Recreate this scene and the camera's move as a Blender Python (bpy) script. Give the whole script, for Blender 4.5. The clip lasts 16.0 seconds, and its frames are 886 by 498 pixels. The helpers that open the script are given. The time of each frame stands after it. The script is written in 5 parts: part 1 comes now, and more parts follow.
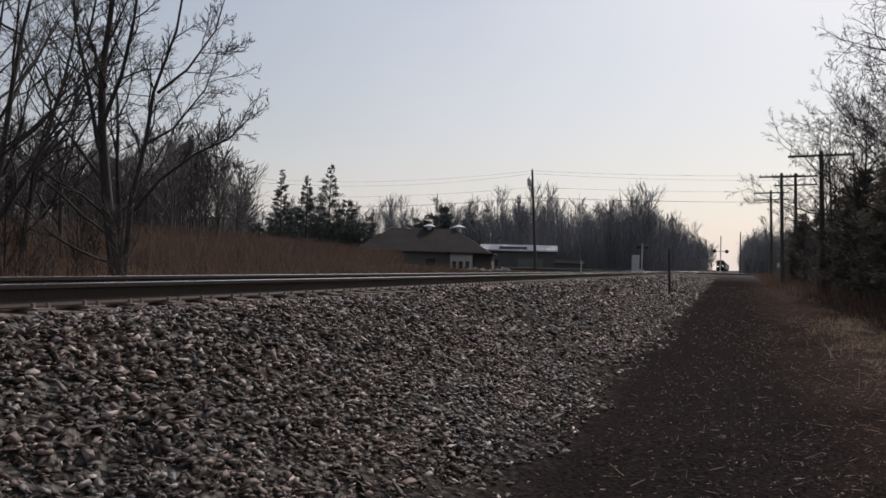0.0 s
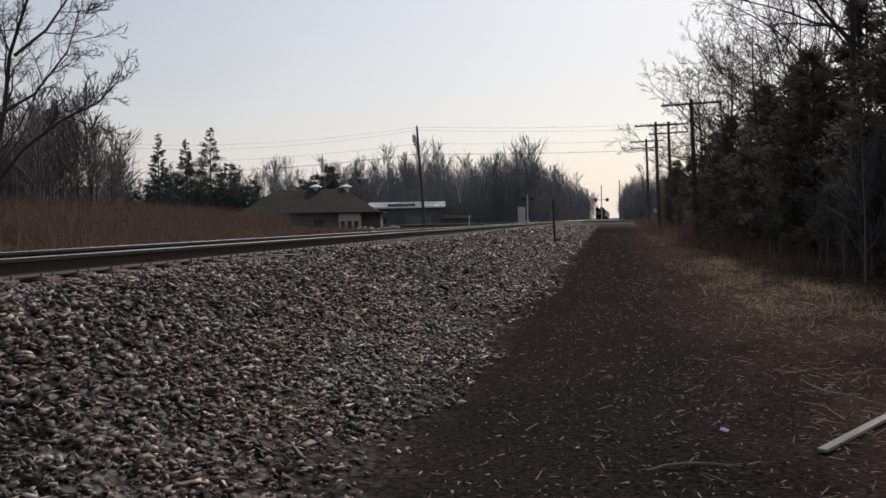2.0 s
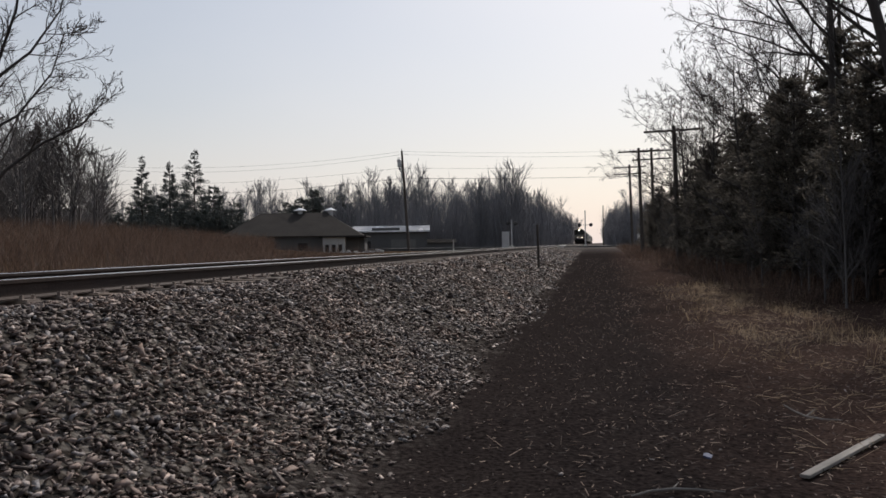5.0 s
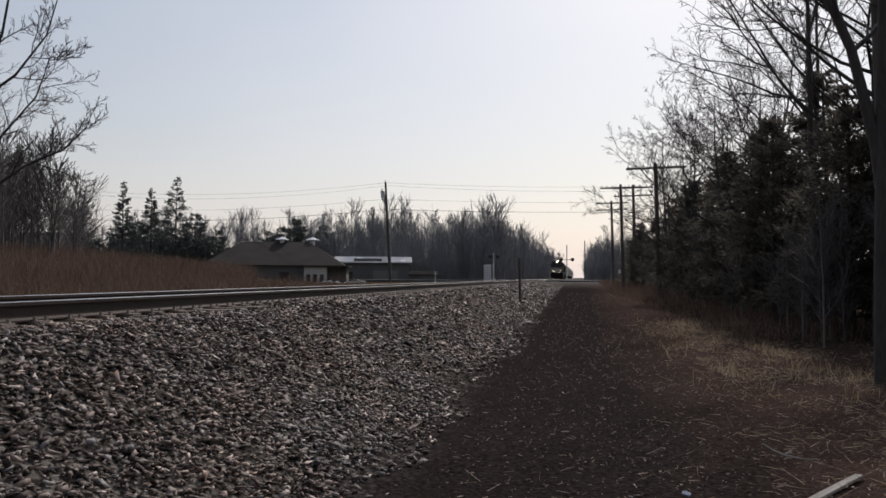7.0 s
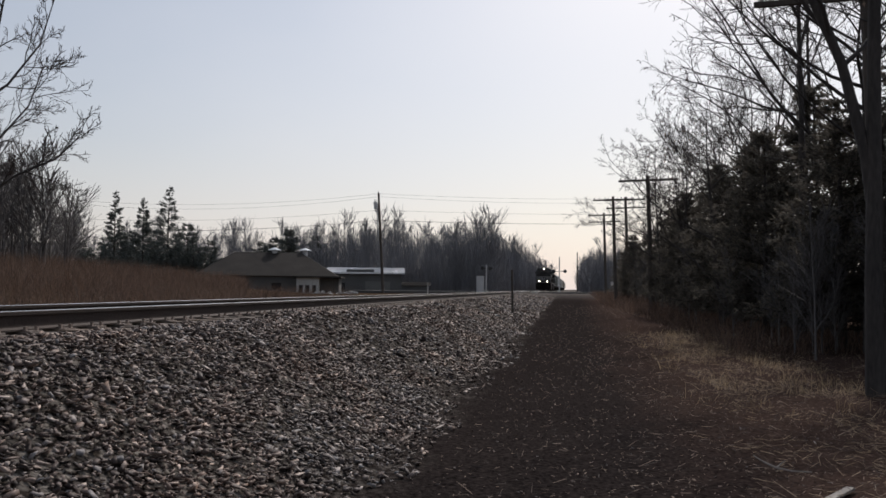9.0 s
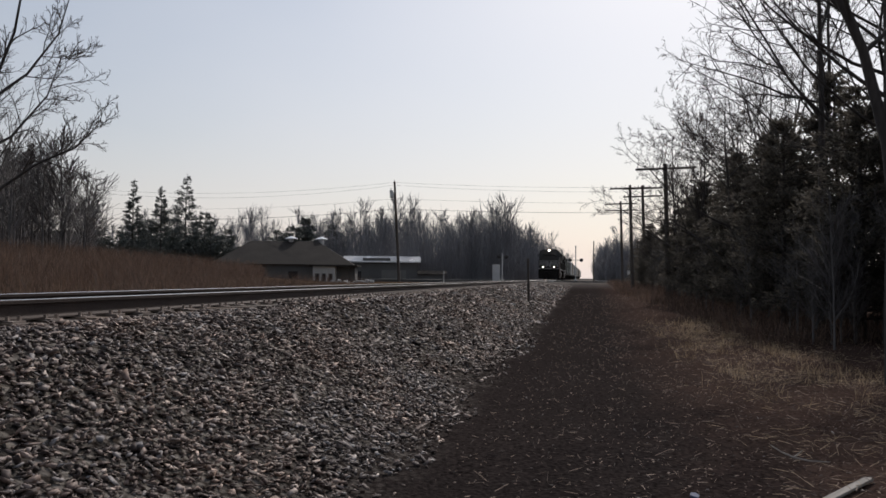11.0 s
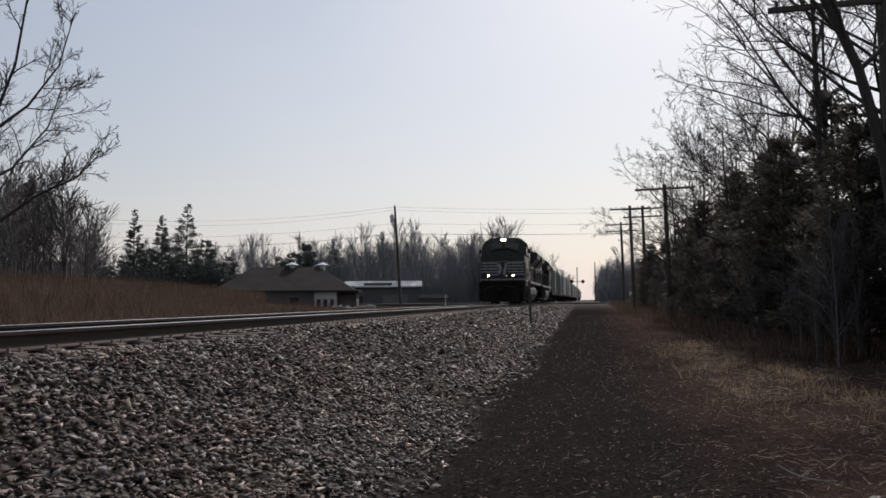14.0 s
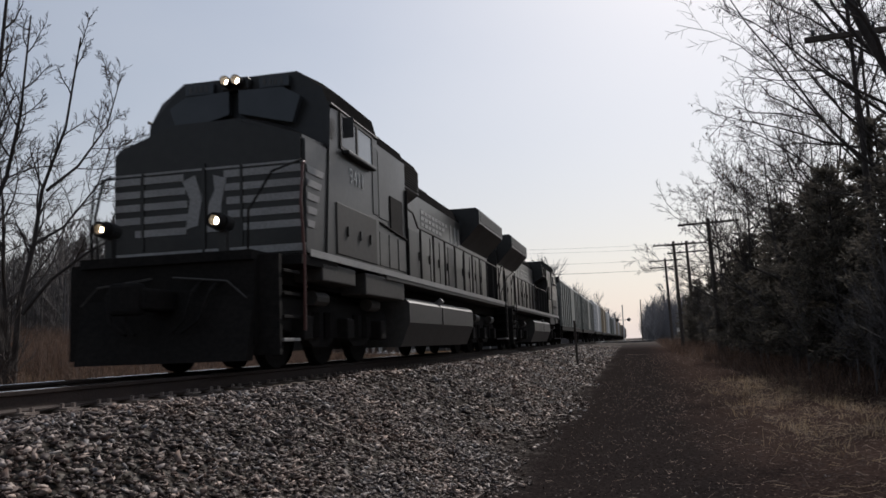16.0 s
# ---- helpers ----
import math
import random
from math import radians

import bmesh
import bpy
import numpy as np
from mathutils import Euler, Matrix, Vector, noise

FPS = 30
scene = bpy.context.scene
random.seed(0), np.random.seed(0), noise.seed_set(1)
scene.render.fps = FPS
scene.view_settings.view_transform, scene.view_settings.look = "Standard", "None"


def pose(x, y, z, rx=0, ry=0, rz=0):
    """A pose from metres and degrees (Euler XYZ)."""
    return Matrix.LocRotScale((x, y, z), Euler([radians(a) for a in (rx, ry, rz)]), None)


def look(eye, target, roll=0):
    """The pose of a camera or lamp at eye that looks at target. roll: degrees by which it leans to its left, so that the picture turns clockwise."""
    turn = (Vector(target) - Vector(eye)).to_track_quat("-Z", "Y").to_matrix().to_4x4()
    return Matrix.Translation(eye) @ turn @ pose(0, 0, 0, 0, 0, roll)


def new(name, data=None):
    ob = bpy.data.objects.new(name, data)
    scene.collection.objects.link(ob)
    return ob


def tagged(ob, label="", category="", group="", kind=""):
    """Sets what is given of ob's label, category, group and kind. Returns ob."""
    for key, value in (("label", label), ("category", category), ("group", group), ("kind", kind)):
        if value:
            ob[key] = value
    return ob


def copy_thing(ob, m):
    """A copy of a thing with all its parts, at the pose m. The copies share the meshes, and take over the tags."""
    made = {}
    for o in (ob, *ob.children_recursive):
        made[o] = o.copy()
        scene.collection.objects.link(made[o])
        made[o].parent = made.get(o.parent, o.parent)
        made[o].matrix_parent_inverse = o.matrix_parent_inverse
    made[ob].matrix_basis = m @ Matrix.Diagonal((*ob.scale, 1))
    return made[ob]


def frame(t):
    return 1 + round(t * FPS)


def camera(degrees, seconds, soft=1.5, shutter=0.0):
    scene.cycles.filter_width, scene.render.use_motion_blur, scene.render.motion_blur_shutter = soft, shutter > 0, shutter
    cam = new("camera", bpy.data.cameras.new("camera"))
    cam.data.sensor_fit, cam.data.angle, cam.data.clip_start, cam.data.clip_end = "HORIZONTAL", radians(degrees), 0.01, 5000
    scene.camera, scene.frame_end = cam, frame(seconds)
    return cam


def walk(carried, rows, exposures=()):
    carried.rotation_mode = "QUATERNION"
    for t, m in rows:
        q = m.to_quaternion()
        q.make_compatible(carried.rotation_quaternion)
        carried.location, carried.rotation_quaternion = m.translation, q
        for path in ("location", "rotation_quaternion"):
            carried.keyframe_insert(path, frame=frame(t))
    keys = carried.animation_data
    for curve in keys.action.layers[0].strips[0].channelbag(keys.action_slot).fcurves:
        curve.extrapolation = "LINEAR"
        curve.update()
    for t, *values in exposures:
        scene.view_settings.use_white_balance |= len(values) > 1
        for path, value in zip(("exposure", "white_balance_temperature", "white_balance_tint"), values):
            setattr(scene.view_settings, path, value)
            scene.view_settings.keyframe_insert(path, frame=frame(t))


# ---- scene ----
EYE = (0.0, 0.0, 1.5)
cam = camera(56.39, 16.0, soft=1.6, shutter=0.08)
PATH = (
    (0.0, 19.44, 0.98, -1.50),
    (0.5, 19.50, 1.45, -1.56),
    (1.0, 16.58, 1.12, -1.51),
    (1.5, 12.87, -0.30, -0.95),
    (2.0, 11.76, -1.91, 1.17),
    (2.5, 10.99, -1.39, 0.20),
    (3.0, 10.30, -0.74, -0.42),
    (3.5, 10.49, -0.34, 0.12),
    (3.7, 11.07, 0.16, 0.17),
    (5.8, 10.04, -0.43, 1.53),
    (6.0, 9.88, 0.04, 1.55),
    (6.5, 9.84, 1.30, -0.10),
    (7.0, 9.41, 1.96, -0.25),
    (7.5, 8.11, 1.94, -0.64),
    (8.0, 7.91, 2.45, -0.33),
    (8.5, 7.83, 2.73, 0.16),
    (9.0, 8.90, 2.74, -0.47),
    (9.5, 9.97, 2.27, -0.31),
    (9.7, 10.08, 1.80, -0.32),
    (11.8, 10.00, 2.46, -0.72),
    (12.0, 10.13, 2.81, -0.78),
    (12.5, 10.54, 2.80, -0.33),
    (13.0, 10.97, 2.32, -0.06),
    (13.5, 10.07, 2.37, 0.50),
    (14.0, 10.12, 3.59, 0.43),
    (14.5, 10.91, 4.35, 1.24),
    (15.0, 11.24, 4.40, 1.62),
    (15.5, 11.83, 5.61, 1.75),
    (16.0, 13.20, 6.65, 2.17),
)
walk(cam, [(t, pose(*EYE, 90 + pitch, roll, yaw)) for t, yaw, pitch, roll in PATH], exposures=((0.0, 0.08, 6300, 13), (2.5, 0.21, 6400, 13), (7.0, 0.17, 6300, 13), (12.0, 0.15, 6270, 13), (16.0, 0.09, 6210, 13)))

# ---- world and sun: hazy low winter sun ahead, a little to the right ----
SUN_AZ, SUN_EL = 10.0, 37.0
world = bpy.data.worlds.new("sky")
scene.world = world
world.use_nodes = True
wn = world.node_tree.nodes
sky = wn.new("ShaderNodeTexSky")
sky.sky_type, sky.sun_disc = "NISHITA", False
sky.sun_elevation, sky.sun_rotation = radians(SUN_EL), radians(SUN_AZ)
sky.altitude, sky.air_density, sky.dust_density, sky.ozone_density = 150, 1.25, 1.4, 1.1
wn["Background"].inputs["Strength"].default_value = 0.068
wl = world.node_tree.links
way = wn.new("ShaderNodeTexCoord").outputs["Generated"]


def sky_math(op, a, b, clamp=False):
    q = wn.new("ShaderNodeMath")
    q.operation, q.use_clamp = op, clamp
    for sock, v in zip(q.inputs, (a, b)):
        if isinstance(v, (int, float)):
            sock.default_value = v
        else:
            wl.new(v, sock)
    return q.outputs[0]


wisps = wn.new("ShaderNodeTexNoise")     # faint high cloud
wisps.inputs["Scale"].default_value, wisps.inputs["Detail"].default_value = 2.2, 5.0
stretch_sky = wn.new("ShaderNodeMapping")
stretch_sky.inputs["Scale"].default_value = (1.0, 1.0, 2.2)
wl.new(way, stretch_sky.inputs["Vector"])
wl.new(stretch_sky.outputs["Vector"], wisps.inputs["Vector"])
height = wn.new("ShaderNodeSeparateXYZ")
wl.new(way, height.inputs[0])
low_haze = sky_math("POWER", sky_math("SUBTRACT", 1.0, sky_math("ABSOLUTE", height.outputs["Z"], 0.0), True), 9.0)
thick = sky_math("ADD", sky_math("MULTIPLY", low_haze, 0.42), sky_math("ADD", sky_math("MULTIPLY", wisps.outputs["Fac"], 0.34), 0.24), True)
toward = wn.new("ShaderNodeVectorMath")     # haze scatters most light forward, round the sun
toward.operation = "DOT_PRODUCT"
wl.new(way, toward.inputs[0])
toward.inputs[1].default_value = (math.sin(radians(SUN_AZ)) * math.cos(radians(SUN_EL)), math.cos(radians(SUN_AZ)) * math.cos(radians(SUN_EL)), math.sin(radians(SUN_EL)))
glare = sky_math("POWER", sky_math("MULTIPLY_ADD", toward.outputs["Value"], 0.5), 3.0)
wn[glare.node.inputs[0].links[0].from_node.name].inputs[2].default_value = 0.5
strength = sky_math("ADD", sky_math("MULTIPLY", glare, 8.4), 4.8)
milky = wn.new("ShaderNodeVectorMath")
milky.operation = "SCALE"
tint = wn.new("ShaderNodeMix")     # cooler high up, a little rosy low down
tint.data_type = "RGBA"
wl.new(sky_math("POWER", sky_math("SUBTRACT", 1.0, sky_math("ABSOLUTE", height.outputs["Z"], 0.0), True), 4.0), tint.inputs["Factor"])
tint.inputs["A"].default_value, tint.inputs["B"].default_value = (0.97, 0.985, 0.975, 1), (1.08, 0.975, 0.94, 1)
wl.new(tint.outputs["Result"], milky.inputs[0])
wl.new(strength, milky.inputs["Scale"])
haze = wn.new("ShaderNodeMix")
haze.data_type = "RGBA"
wl.new(thick, haze.inputs["Factor"])
wl.new(sky.outputs["Color"], haze.inputs["A"])
wl.new(milky.outputs["Vector"], haze.inputs["B"])
wl.new(haze.outputs["Result"], wn["Background"].inputs["Color"])
sun = new("sun", bpy.data.lights.new("sun", "SUN"))
sun.data.energy, sun.data.angle, sun.data.color = 2.7, radians(1.5), (1.0, 0.93, 0.84)
sa, se = radians(SUN_AZ), radians(SUN_EL)
sun.matrix_basis = look((0, 0, 60), (-math.sin(sa) * math.cos(se), -math.cos(sa) * math.cos(se), 60 - math.sin(se)))


# ---- materials ----
def node_mat(name):
    m = bpy.data.materials.new(name)
    m.use_nodes = True
    return m, m.node_tree.nodes, m.node_tree.links, m.node_tree.nodes["Principled BSDF"]


def ramp(n, l, fac, stops):
    r = n.new("ShaderNodeValToRGB")
    e = r.color_ramp.elements
    while len(e) < len(stops):
        e.new(0.5)
    for i, (p, c) in enumerate(stops):
        e[i].position, e[i].color = p, (*c, 1)
    l.new(fac, r.inputs["Fac"])
    return r.outputs["Color"]


def mix(n, l, fac, a, b, blend="MIX"):
    x = n.new("ShaderNodeMix")
    x.data_type, x.blend_type = "RGBA", blend
    for sock, v in ((x.inputs["Factor"], fac), (x.inputs["A"], a), (x.inputs["B"], b)):
        if isinstance(v, (int, float)):
            sock.default_value = v
        elif isinstance(v, tuple):
            sock.default_value = (*v, 1)
        else:
            l.new(v, sock)
    return x.outputs["Result"]


def tex(n, l, kind, scale, coords, **kw):
    t = n.new(kind)
    t.inputs["Scale"].default_value = scale
    for k, v in kw.items():
        t.inputs[k].default_value = v
    l.new(coords, t.inputs["Vector"])
    return t


def surface(name, dark, light, rough=0.7, grain=30.0, stain=2.0, metal=0.0, bump=0.2, stretch=(1, 1, 1), island=0.0, obj_random=0.0, rough_var=0.1, spec=0.5, thin=0.0):
    """Two scales of variation between a dark and a light tone, with fine relief."""
    m, n, l, b = node_mat(name)
    co = n.new("ShaderNodeTexCoord")
    mp = n.new("ShaderNodeMapping")
    mp.inputs["Scale"].default_value = stretch
    l.new(co.outputs["Object"], mp.inputs["Vector"])
    v = mp.outputs["Vector"]
    fine = tex(n, l, "ShaderNodeTexNoise", grain, v, Detail=5.0)
    wide = tex(n, l, "ShaderNodeTexNoise", stain, v, Detail=4.0)
    fac = n.new("ShaderNodeMath")
    fac.operation = "MULTIPLY_ADD"
    l.new(fine.outputs["Fac"], fac.inputs[0])
    fac.inputs[1].default_value = 0.55
    half = n.new("ShaderNodeMath")
    half.operation = "MULTIPLY"
    half.inputs[1].default_value = 0.45
    l.new(wide.outputs["Fac"], half.inputs[0])
    l.new(half.outputs[0], fac.inputs[2])
    out = fac.outputs[0]
    for amount, kind in ((island, "ShaderNodeNewGeometry"), (obj_random, "ShaderNodeObjectInfo")):
        if amount:
            g = n.new(kind)
            r = n.new("ShaderNodeMath")
            r.operation = "MULTIPLY_ADD"
            r.inputs[1].default_value = amount
            l.new(g.outputs["Random Per Island" if "Geometry" in kind else "Random"], r.inputs[0])
            shift = n.new("ShaderNodeMath")
            shift.operation = "SUBTRACT"
            shift.inputs[1].default_value = amount / 2
            l.new(out, shift.inputs[0])
            l.new(shift.outputs[0], r.inputs[2])
            out = r.outputs[0]
    col = ramp(n, l, out, ((0.28, dark), (0.72, light)))
    l.new(col, b.inputs["Base Color"])
    b.inputs["Metallic"].default_value = metal
    b.inputs["Specular IOR Level"].default_value = spec
    rr = n.new("ShaderNodeMapRange")
    rr.inputs["To Min"].default_value, rr.inputs["To Max"].default_value = max(0.02, rough - rough_var), min(1, rough + rough_var)
    l.new(wide.outputs["Fac"], rr.inputs["Value"])
    l.new(rr.outputs["Result"], b.inputs["Roughness"])
    if bump:
        bp = n.new("ShaderNodeBump")
        bp.inputs["Strength"].default_value, bp.inputs["Distance"].default_value = bump, 0.02
        l.new(fine.outputs["Fac"], bp.inputs["Height"])
        l.new(bp.outputs["Normal"], b.inputs["Normal"])
    if thin:     # light passes through leaves and blades
        tr = n.new("ShaderNodeBsdfTranslucent")
        l.new(col, tr.inputs["Color"])
        both = n.new("ShaderNodeMixShader")
        both.inputs[0].default_value = thin
        l.new(b.outputs["BSDF"], both.inputs[1])
        l.new(tr.outputs["BSDF"], both.inputs[2])
        l.new(both.outputs[0], n["Material Output"].inputs["Surface"])
    return m


def glow(name, col, strength):
    m, n, l, b = node_mat(name)
    b.inputs["Base Color"].default_value = (*col, 1)
    b.inputs["Emission Color"].default_value = (*col, 1)
    b.inputs["Emission Strength"].default_value = strength
    return m




def stone_material(name, source, output):
    """Crushed rock: each piece takes its own tone, mottled by grain."""
    m, n, l, b = node_mat(name)
    co = n.new("ShaderNodeTexCoord").outputs["Object"]
    rnd = n.new(source).outputs[output]
    tone = ramp(n, l, rnd, ((0.0, (0.036, 0.026, 0.023)), (0.42, (0.105, 0.080, 0.070)), (0.72, (0.235, 0.187, 0.16)), (0.86, (0.19, 0.19, 0.195)), (1.0, (0.54, 0.46, 0.40))))
    fine = tex(n, l, "ShaderNodeTexNoise", 45, co, Detail=5.0)
    wide = tex(n, l, "ShaderNodeTexNoise", 0.7, co, Detail=3.0)
    speck = ramp(n, l, fine.outputs["Fac"], ((0.3, (0.55, 0.54, 0.53)), (0.7, (1.25, 1.22, 1.2))))
    rust = ramp(n, l, wide.outputs["Fac"], ((0.35, (0.92, 0.96, 1.02)), (0.65, (1.12, 0.98, 0.90))))
    l.new(mix(n, l, 1.0, mix(n, l, 1.0, tone, speck, "MULTIPLY"), rust, "MULTIPLY"), b.inputs["Base Color"])
    b.inputs["Roughness"].default_value = 0.7
    b.inputs["Specular IOR Level"].default_value = 0.35
    bp = n.new("ShaderNodeBump")
    bp.inputs["Strength"].default_value, bp.inputs["Distance"].default_value = 0.4, 0.01
    l.new(fine.outputs["Fac"], bp.inputs["Height"])
    l.new(bp.outputs["Normal"], b.inputs["Normal"])
    return m


M_STONE = stone_material("ballast_stone", "ShaderNodeNewGeometry", "Random Per Island")
M_STONE_PIECE = stone_material("ballast_stone_piece", "ShaderNodeObjectInfo", "Random")
M_BARK = surface("bark", (0.022, 0.019, 0.018), (0.078, 0.066, 0.06), 0.9, 25, 3, bump=0.6, stretch=(1, 1, 0.25))
M_TWIG = surface("twig_bark", (0.03, 0.024, 0.022), (0.09, 0.072, 0.064), 0.9, 20, 2, bump=0.0, island=0.4)
# bark of the far woods, paled blue-grey: distance haze mixed into the colour
M_HAZED_TWIG = surface("hazed_woodland_bark", (0.125, 0.125, 0.137), (0.24, 0.24, 0.255), 0.9, 5, 0.05, bump=0.0, island=0.4)
M_GROVE = surface("grove_bark", (0.08, 0.074, 0.074), (0.18, 0.165, 0.16), 0.9, 5, 0.3, bump=0.0, island=0.4)
M_NEEDLE = surface("cedar_needles", (0.07, 0.066, 0.058), (0.17, 0.15, 0.125), 0.8, 8, 0.7, bump=0.0, island=0.6, thin=0.55)
M_SPRUCE = surface("spruce_needles", (0.05, 0.06, 0.058), (0.12, 0.13, 0.115), 0.8, 8, 0.7, bump=0.0, island=0.5)
M_DRY = surface("dry_grass", (0.11, 0.072, 0.046), (0.47, 0.36, 0.235), 0.8, 10, 1.5, bump=0.0, island=0.7, thin=0.4)
M_WEED = surface("brown_weeds", (0.05, 0.031, 0.024), (0.19, 0.125, 0.09), 0.85, 6, 0.25, bump=0.0, island=0.7, thin=0.25)
M_LITTER = surface("leaf_litter", (0.022, 0.014, 0.012), (0.30, 0.22, 0.165), 0.85, 20, 2, bump=0.1, island=0.9)
M_TIE = surface("creosoted_tie", (0.035, 0.025, 0.02), (0.16, 0.115, 0.085), 0.85, 30, 3, bump=0.5, stretch=(0.2, 1, 1), obj_random=0.3)
M_RAIL = surface("rusty_rail", (0.022, 0.015, 0.013), (0.065, 0.044, 0.036), 0.75, 40, 2, metal=0.3, bump=0.2)
M_RAILTOP = surface("polished_rail_head", (0.6, 0.59, 0.58), (0.8, 0.78, 0.77), 0.2, 60, 2, metal=1.0, bump=0.02)
M_PLATE = surface("tie_plate_steel", (0.17, 0.13, 0.11), (0.42, 0.36, 0.32), 0.5, 50, 8, metal=0.5, bump=0.2)
M_POLE = surface("weathered_pole", (0.04, 0.033, 0.028), (0.12, 0.10, 0.085), 0.9, 20, 2, bump=0.4, stretch=(1, 1, 0.1))
M_WIRE = surface("cable", (0.03, 0.03, 0.03), (0.06, 0.06, 0.06), 0.6, 5, 1, bump=0.0)
M_GREY_METAL = surface("galvanised_metal", (0.42, 0.42, 0.43), (0.62, 0.62, 0.63), 0.45, 30, 2, metal=0.6, bump=0.05)
M_SHINGLE = surface("shingle_roof", (0.026, 0.024, 0.022), (0.065, 0.058, 0.053), 0.95, 12, 0.5, bump=0.3, spec=0.05)
M_WALL_GREY = surface("grey_siding", (0.08, 0.078, 0.075), (0.15, 0.145, 0.14), 0.8, 10, 0.4, bump=0.1)
M_WALL_WHITE = surface("cream_wall", (0.45, 0.43, 0.40), (0.62, 0.60, 0.56), 0.8, 10, 0.4, bump=0.1)
M_ROOF_WHITE = surface("white_metal_roof", (0.70, 0.70, 0.71), (0.86, 0.86, 0.87), 0.25, 10, 0.4, metal=0.2, bump=0.02)
M_DARKGLASS = surface("dark_window_glass", (0.02, 0.022, 0.025), (0.04, 0.042, 0.045), 0.06, 3, 0.5, bump=0.0, rough_var=0.02)
M_ASPHALT = surface("asphalt", (0.05, 0.05, 0.05), (0.12, 0.115, 0.11), 0.85, 40, 1, bump=0.3)
M_BLACK = surface("black_paint", (0.012, 0.012, 0.013), (0.03, 0.03, 0.031), 0.55, 15, 1, bump=0.05)
M_BLOCK = surface("pale_concrete", (0.38, 0.37, 0.35), (0.55, 0.54, 0.51), 0.85, 20, 2, bump=0.2)


# ---- mesh helpers ----
def mesh_ob(name, verts, faces, material, smooth=False):
    me = bpy.data.meshes.new(name)
    me.from_pydata([tuple(v) for v in verts], [], [tuple(f) for f in faces])
    me.materials.append(material)
    if smooth:
        me.polygons.foreach_set("use_smooth", [True] * len(me.polygons))
    me.update()
    return new(name, me)


def put_under(ob, parent, label=""):
    ob.parent = parent
    if label:
        ob["label"] = label
    return ob


def part(name, bm, material, parent, label=""):
    me = bpy.data.meshes.new(name)
    bmesh.ops.recalc_face_normals(bm, faces=bm.faces)
    bm.to_mesh(me)
    bm.free()
    for m in material if isinstance(material, (list, tuple)) else [material]:
        me.materials.append(m)
    return put_under(new(name, me), parent, label)


def thing(name, m, label, category, group="", kind=""):
    ob = new(name)
    ob.matrix_basis = m
    return tagged(ob, label, category, group, kind)


def box(bm, x0, y0, z0, x1, y1, z1, bevel=0.0, taper=0.0):
    r = bmesh.ops.create_cube(bm, size=1.0)
    vs = r["verts"]
    for v in vs:
        v.co = Vector(((x0 + x1) / 2 + v.co.x * (x1 - x0), (y0 + y1) / 2 + v.co.y * (y1 - y0), (z0 + z1) / 2 + v.co.z * (z1 - z0)))
    if bevel:
        es = {e for v in vs for e in v.link_edges}
        bmesh.ops.bevel(bm, geom=list(es), offset=bevel, segments=2, affect="EDGES", profile=0.5)
    return bm


def B(*boxes, bevel=0.0):
    bm = bmesh.new()
    for b in boxes:
        box(bm, *b, bevel=bevel)
    return bm


def tube(bm, pts, radii, sides=8, caps=True):
    """A round bar along points."""
    if not isinstance(radii, (list, tuple)):
        radii = [radii] * len(pts)
    rings = []
    pts = [Vector(p) for p in pts]
    for i, p in enumerate(pts):
        d = (pts[min(i + 1, len(pts) - 1)] - pts[max(i - 1, 0)]).normalized()
        a = d.orthogonal().normalized()
        if i and rings:
            a = (keep - d * keep.dot(d)).normalized()
        keep = a
        b = d.cross(a)
        rings.append([bm.verts.new(p + (a * math.cos(k * 2 * math.pi / sides) + b * math.sin(k * 2 * math.pi / sides)) * radii[i]) for k in range(sides)])
    for r0, r1 in zip(rings, rings[1:]):
        for k in range(sides):
            bm.faces.new((r0[k], r0[(k + 1) % sides], r1[(k + 1) % sides], r1[k]))
    if caps:
        bm.faces.new(rings[0][::-1])
        bm.faces.new(rings[-1])
    return bm


def prism(bm, outline, axis, a, b):
    """An outline in the two other axes, drawn out along an axis from a to b."""
    def at(p, c):
        return {"x": (c, p[0], p[1]), "y": (p[0], c, p[1]), "z": (p[0], p[1], c)}[axis]
    v0 = [bm.verts.new(at(p, a)) for p in outline]
    v1 = [bm.verts.new(at(p, b)) for p in outline]
    bm.faces.new(v0)
    bm.faces.new(v1[::-1])
    for i in range(len(outline)):
        j = (i + 1) % len(outline)
        bm.faces.new((v0[i], v1[i], v1[j], v0[j]))
    return bm


def smooth_step(a, b, x):
    t = min(1, max(0, (x - a) / (b - a)))
    return t * t * (3 - 2 * t)


# ---- the lie of the land ----
TRACK_X, RAIL_Z = -5.75, 1.265
BED_Z = RAIL_Z - 0.228
NEAR_SHOULDER, BALLAST_FOOT = -3.95, -1.48


def land(x, y):
    path_z = 1.0 * smooth_step(0, 100, y)
    bed = BED_Z
    if x > BALLAST_FOOT:
        z = path_z + 0.3 * smooth_step(2.5, 9, x)
    elif x > NEAR_SHOULDER:
        t = (BALLAST_FOOT - x) / (BALLAST_FOOT - NEAR_SHOULDER)
        z = path_z + (bed - path_z) * (0.25 * t + 0.75 * smooth_step(0, 1.15, t) / smooth_step(0, 1.15, 1))
    elif x > -7.6:
        z = bed
    else:
        low = 0.45 + 0.4 * smooth_step(40, 100, y)
        t = smooth_step(7.6, 10.2, -x)
        hill = 2.0 * smooth_step(12, 34, -x) * (1 - smooth_step(45, 85, y))
        z = bed + (low + hill - bed) * t
    if y > 96 and x < -11:
        z = min(z, 0.9)
    return z


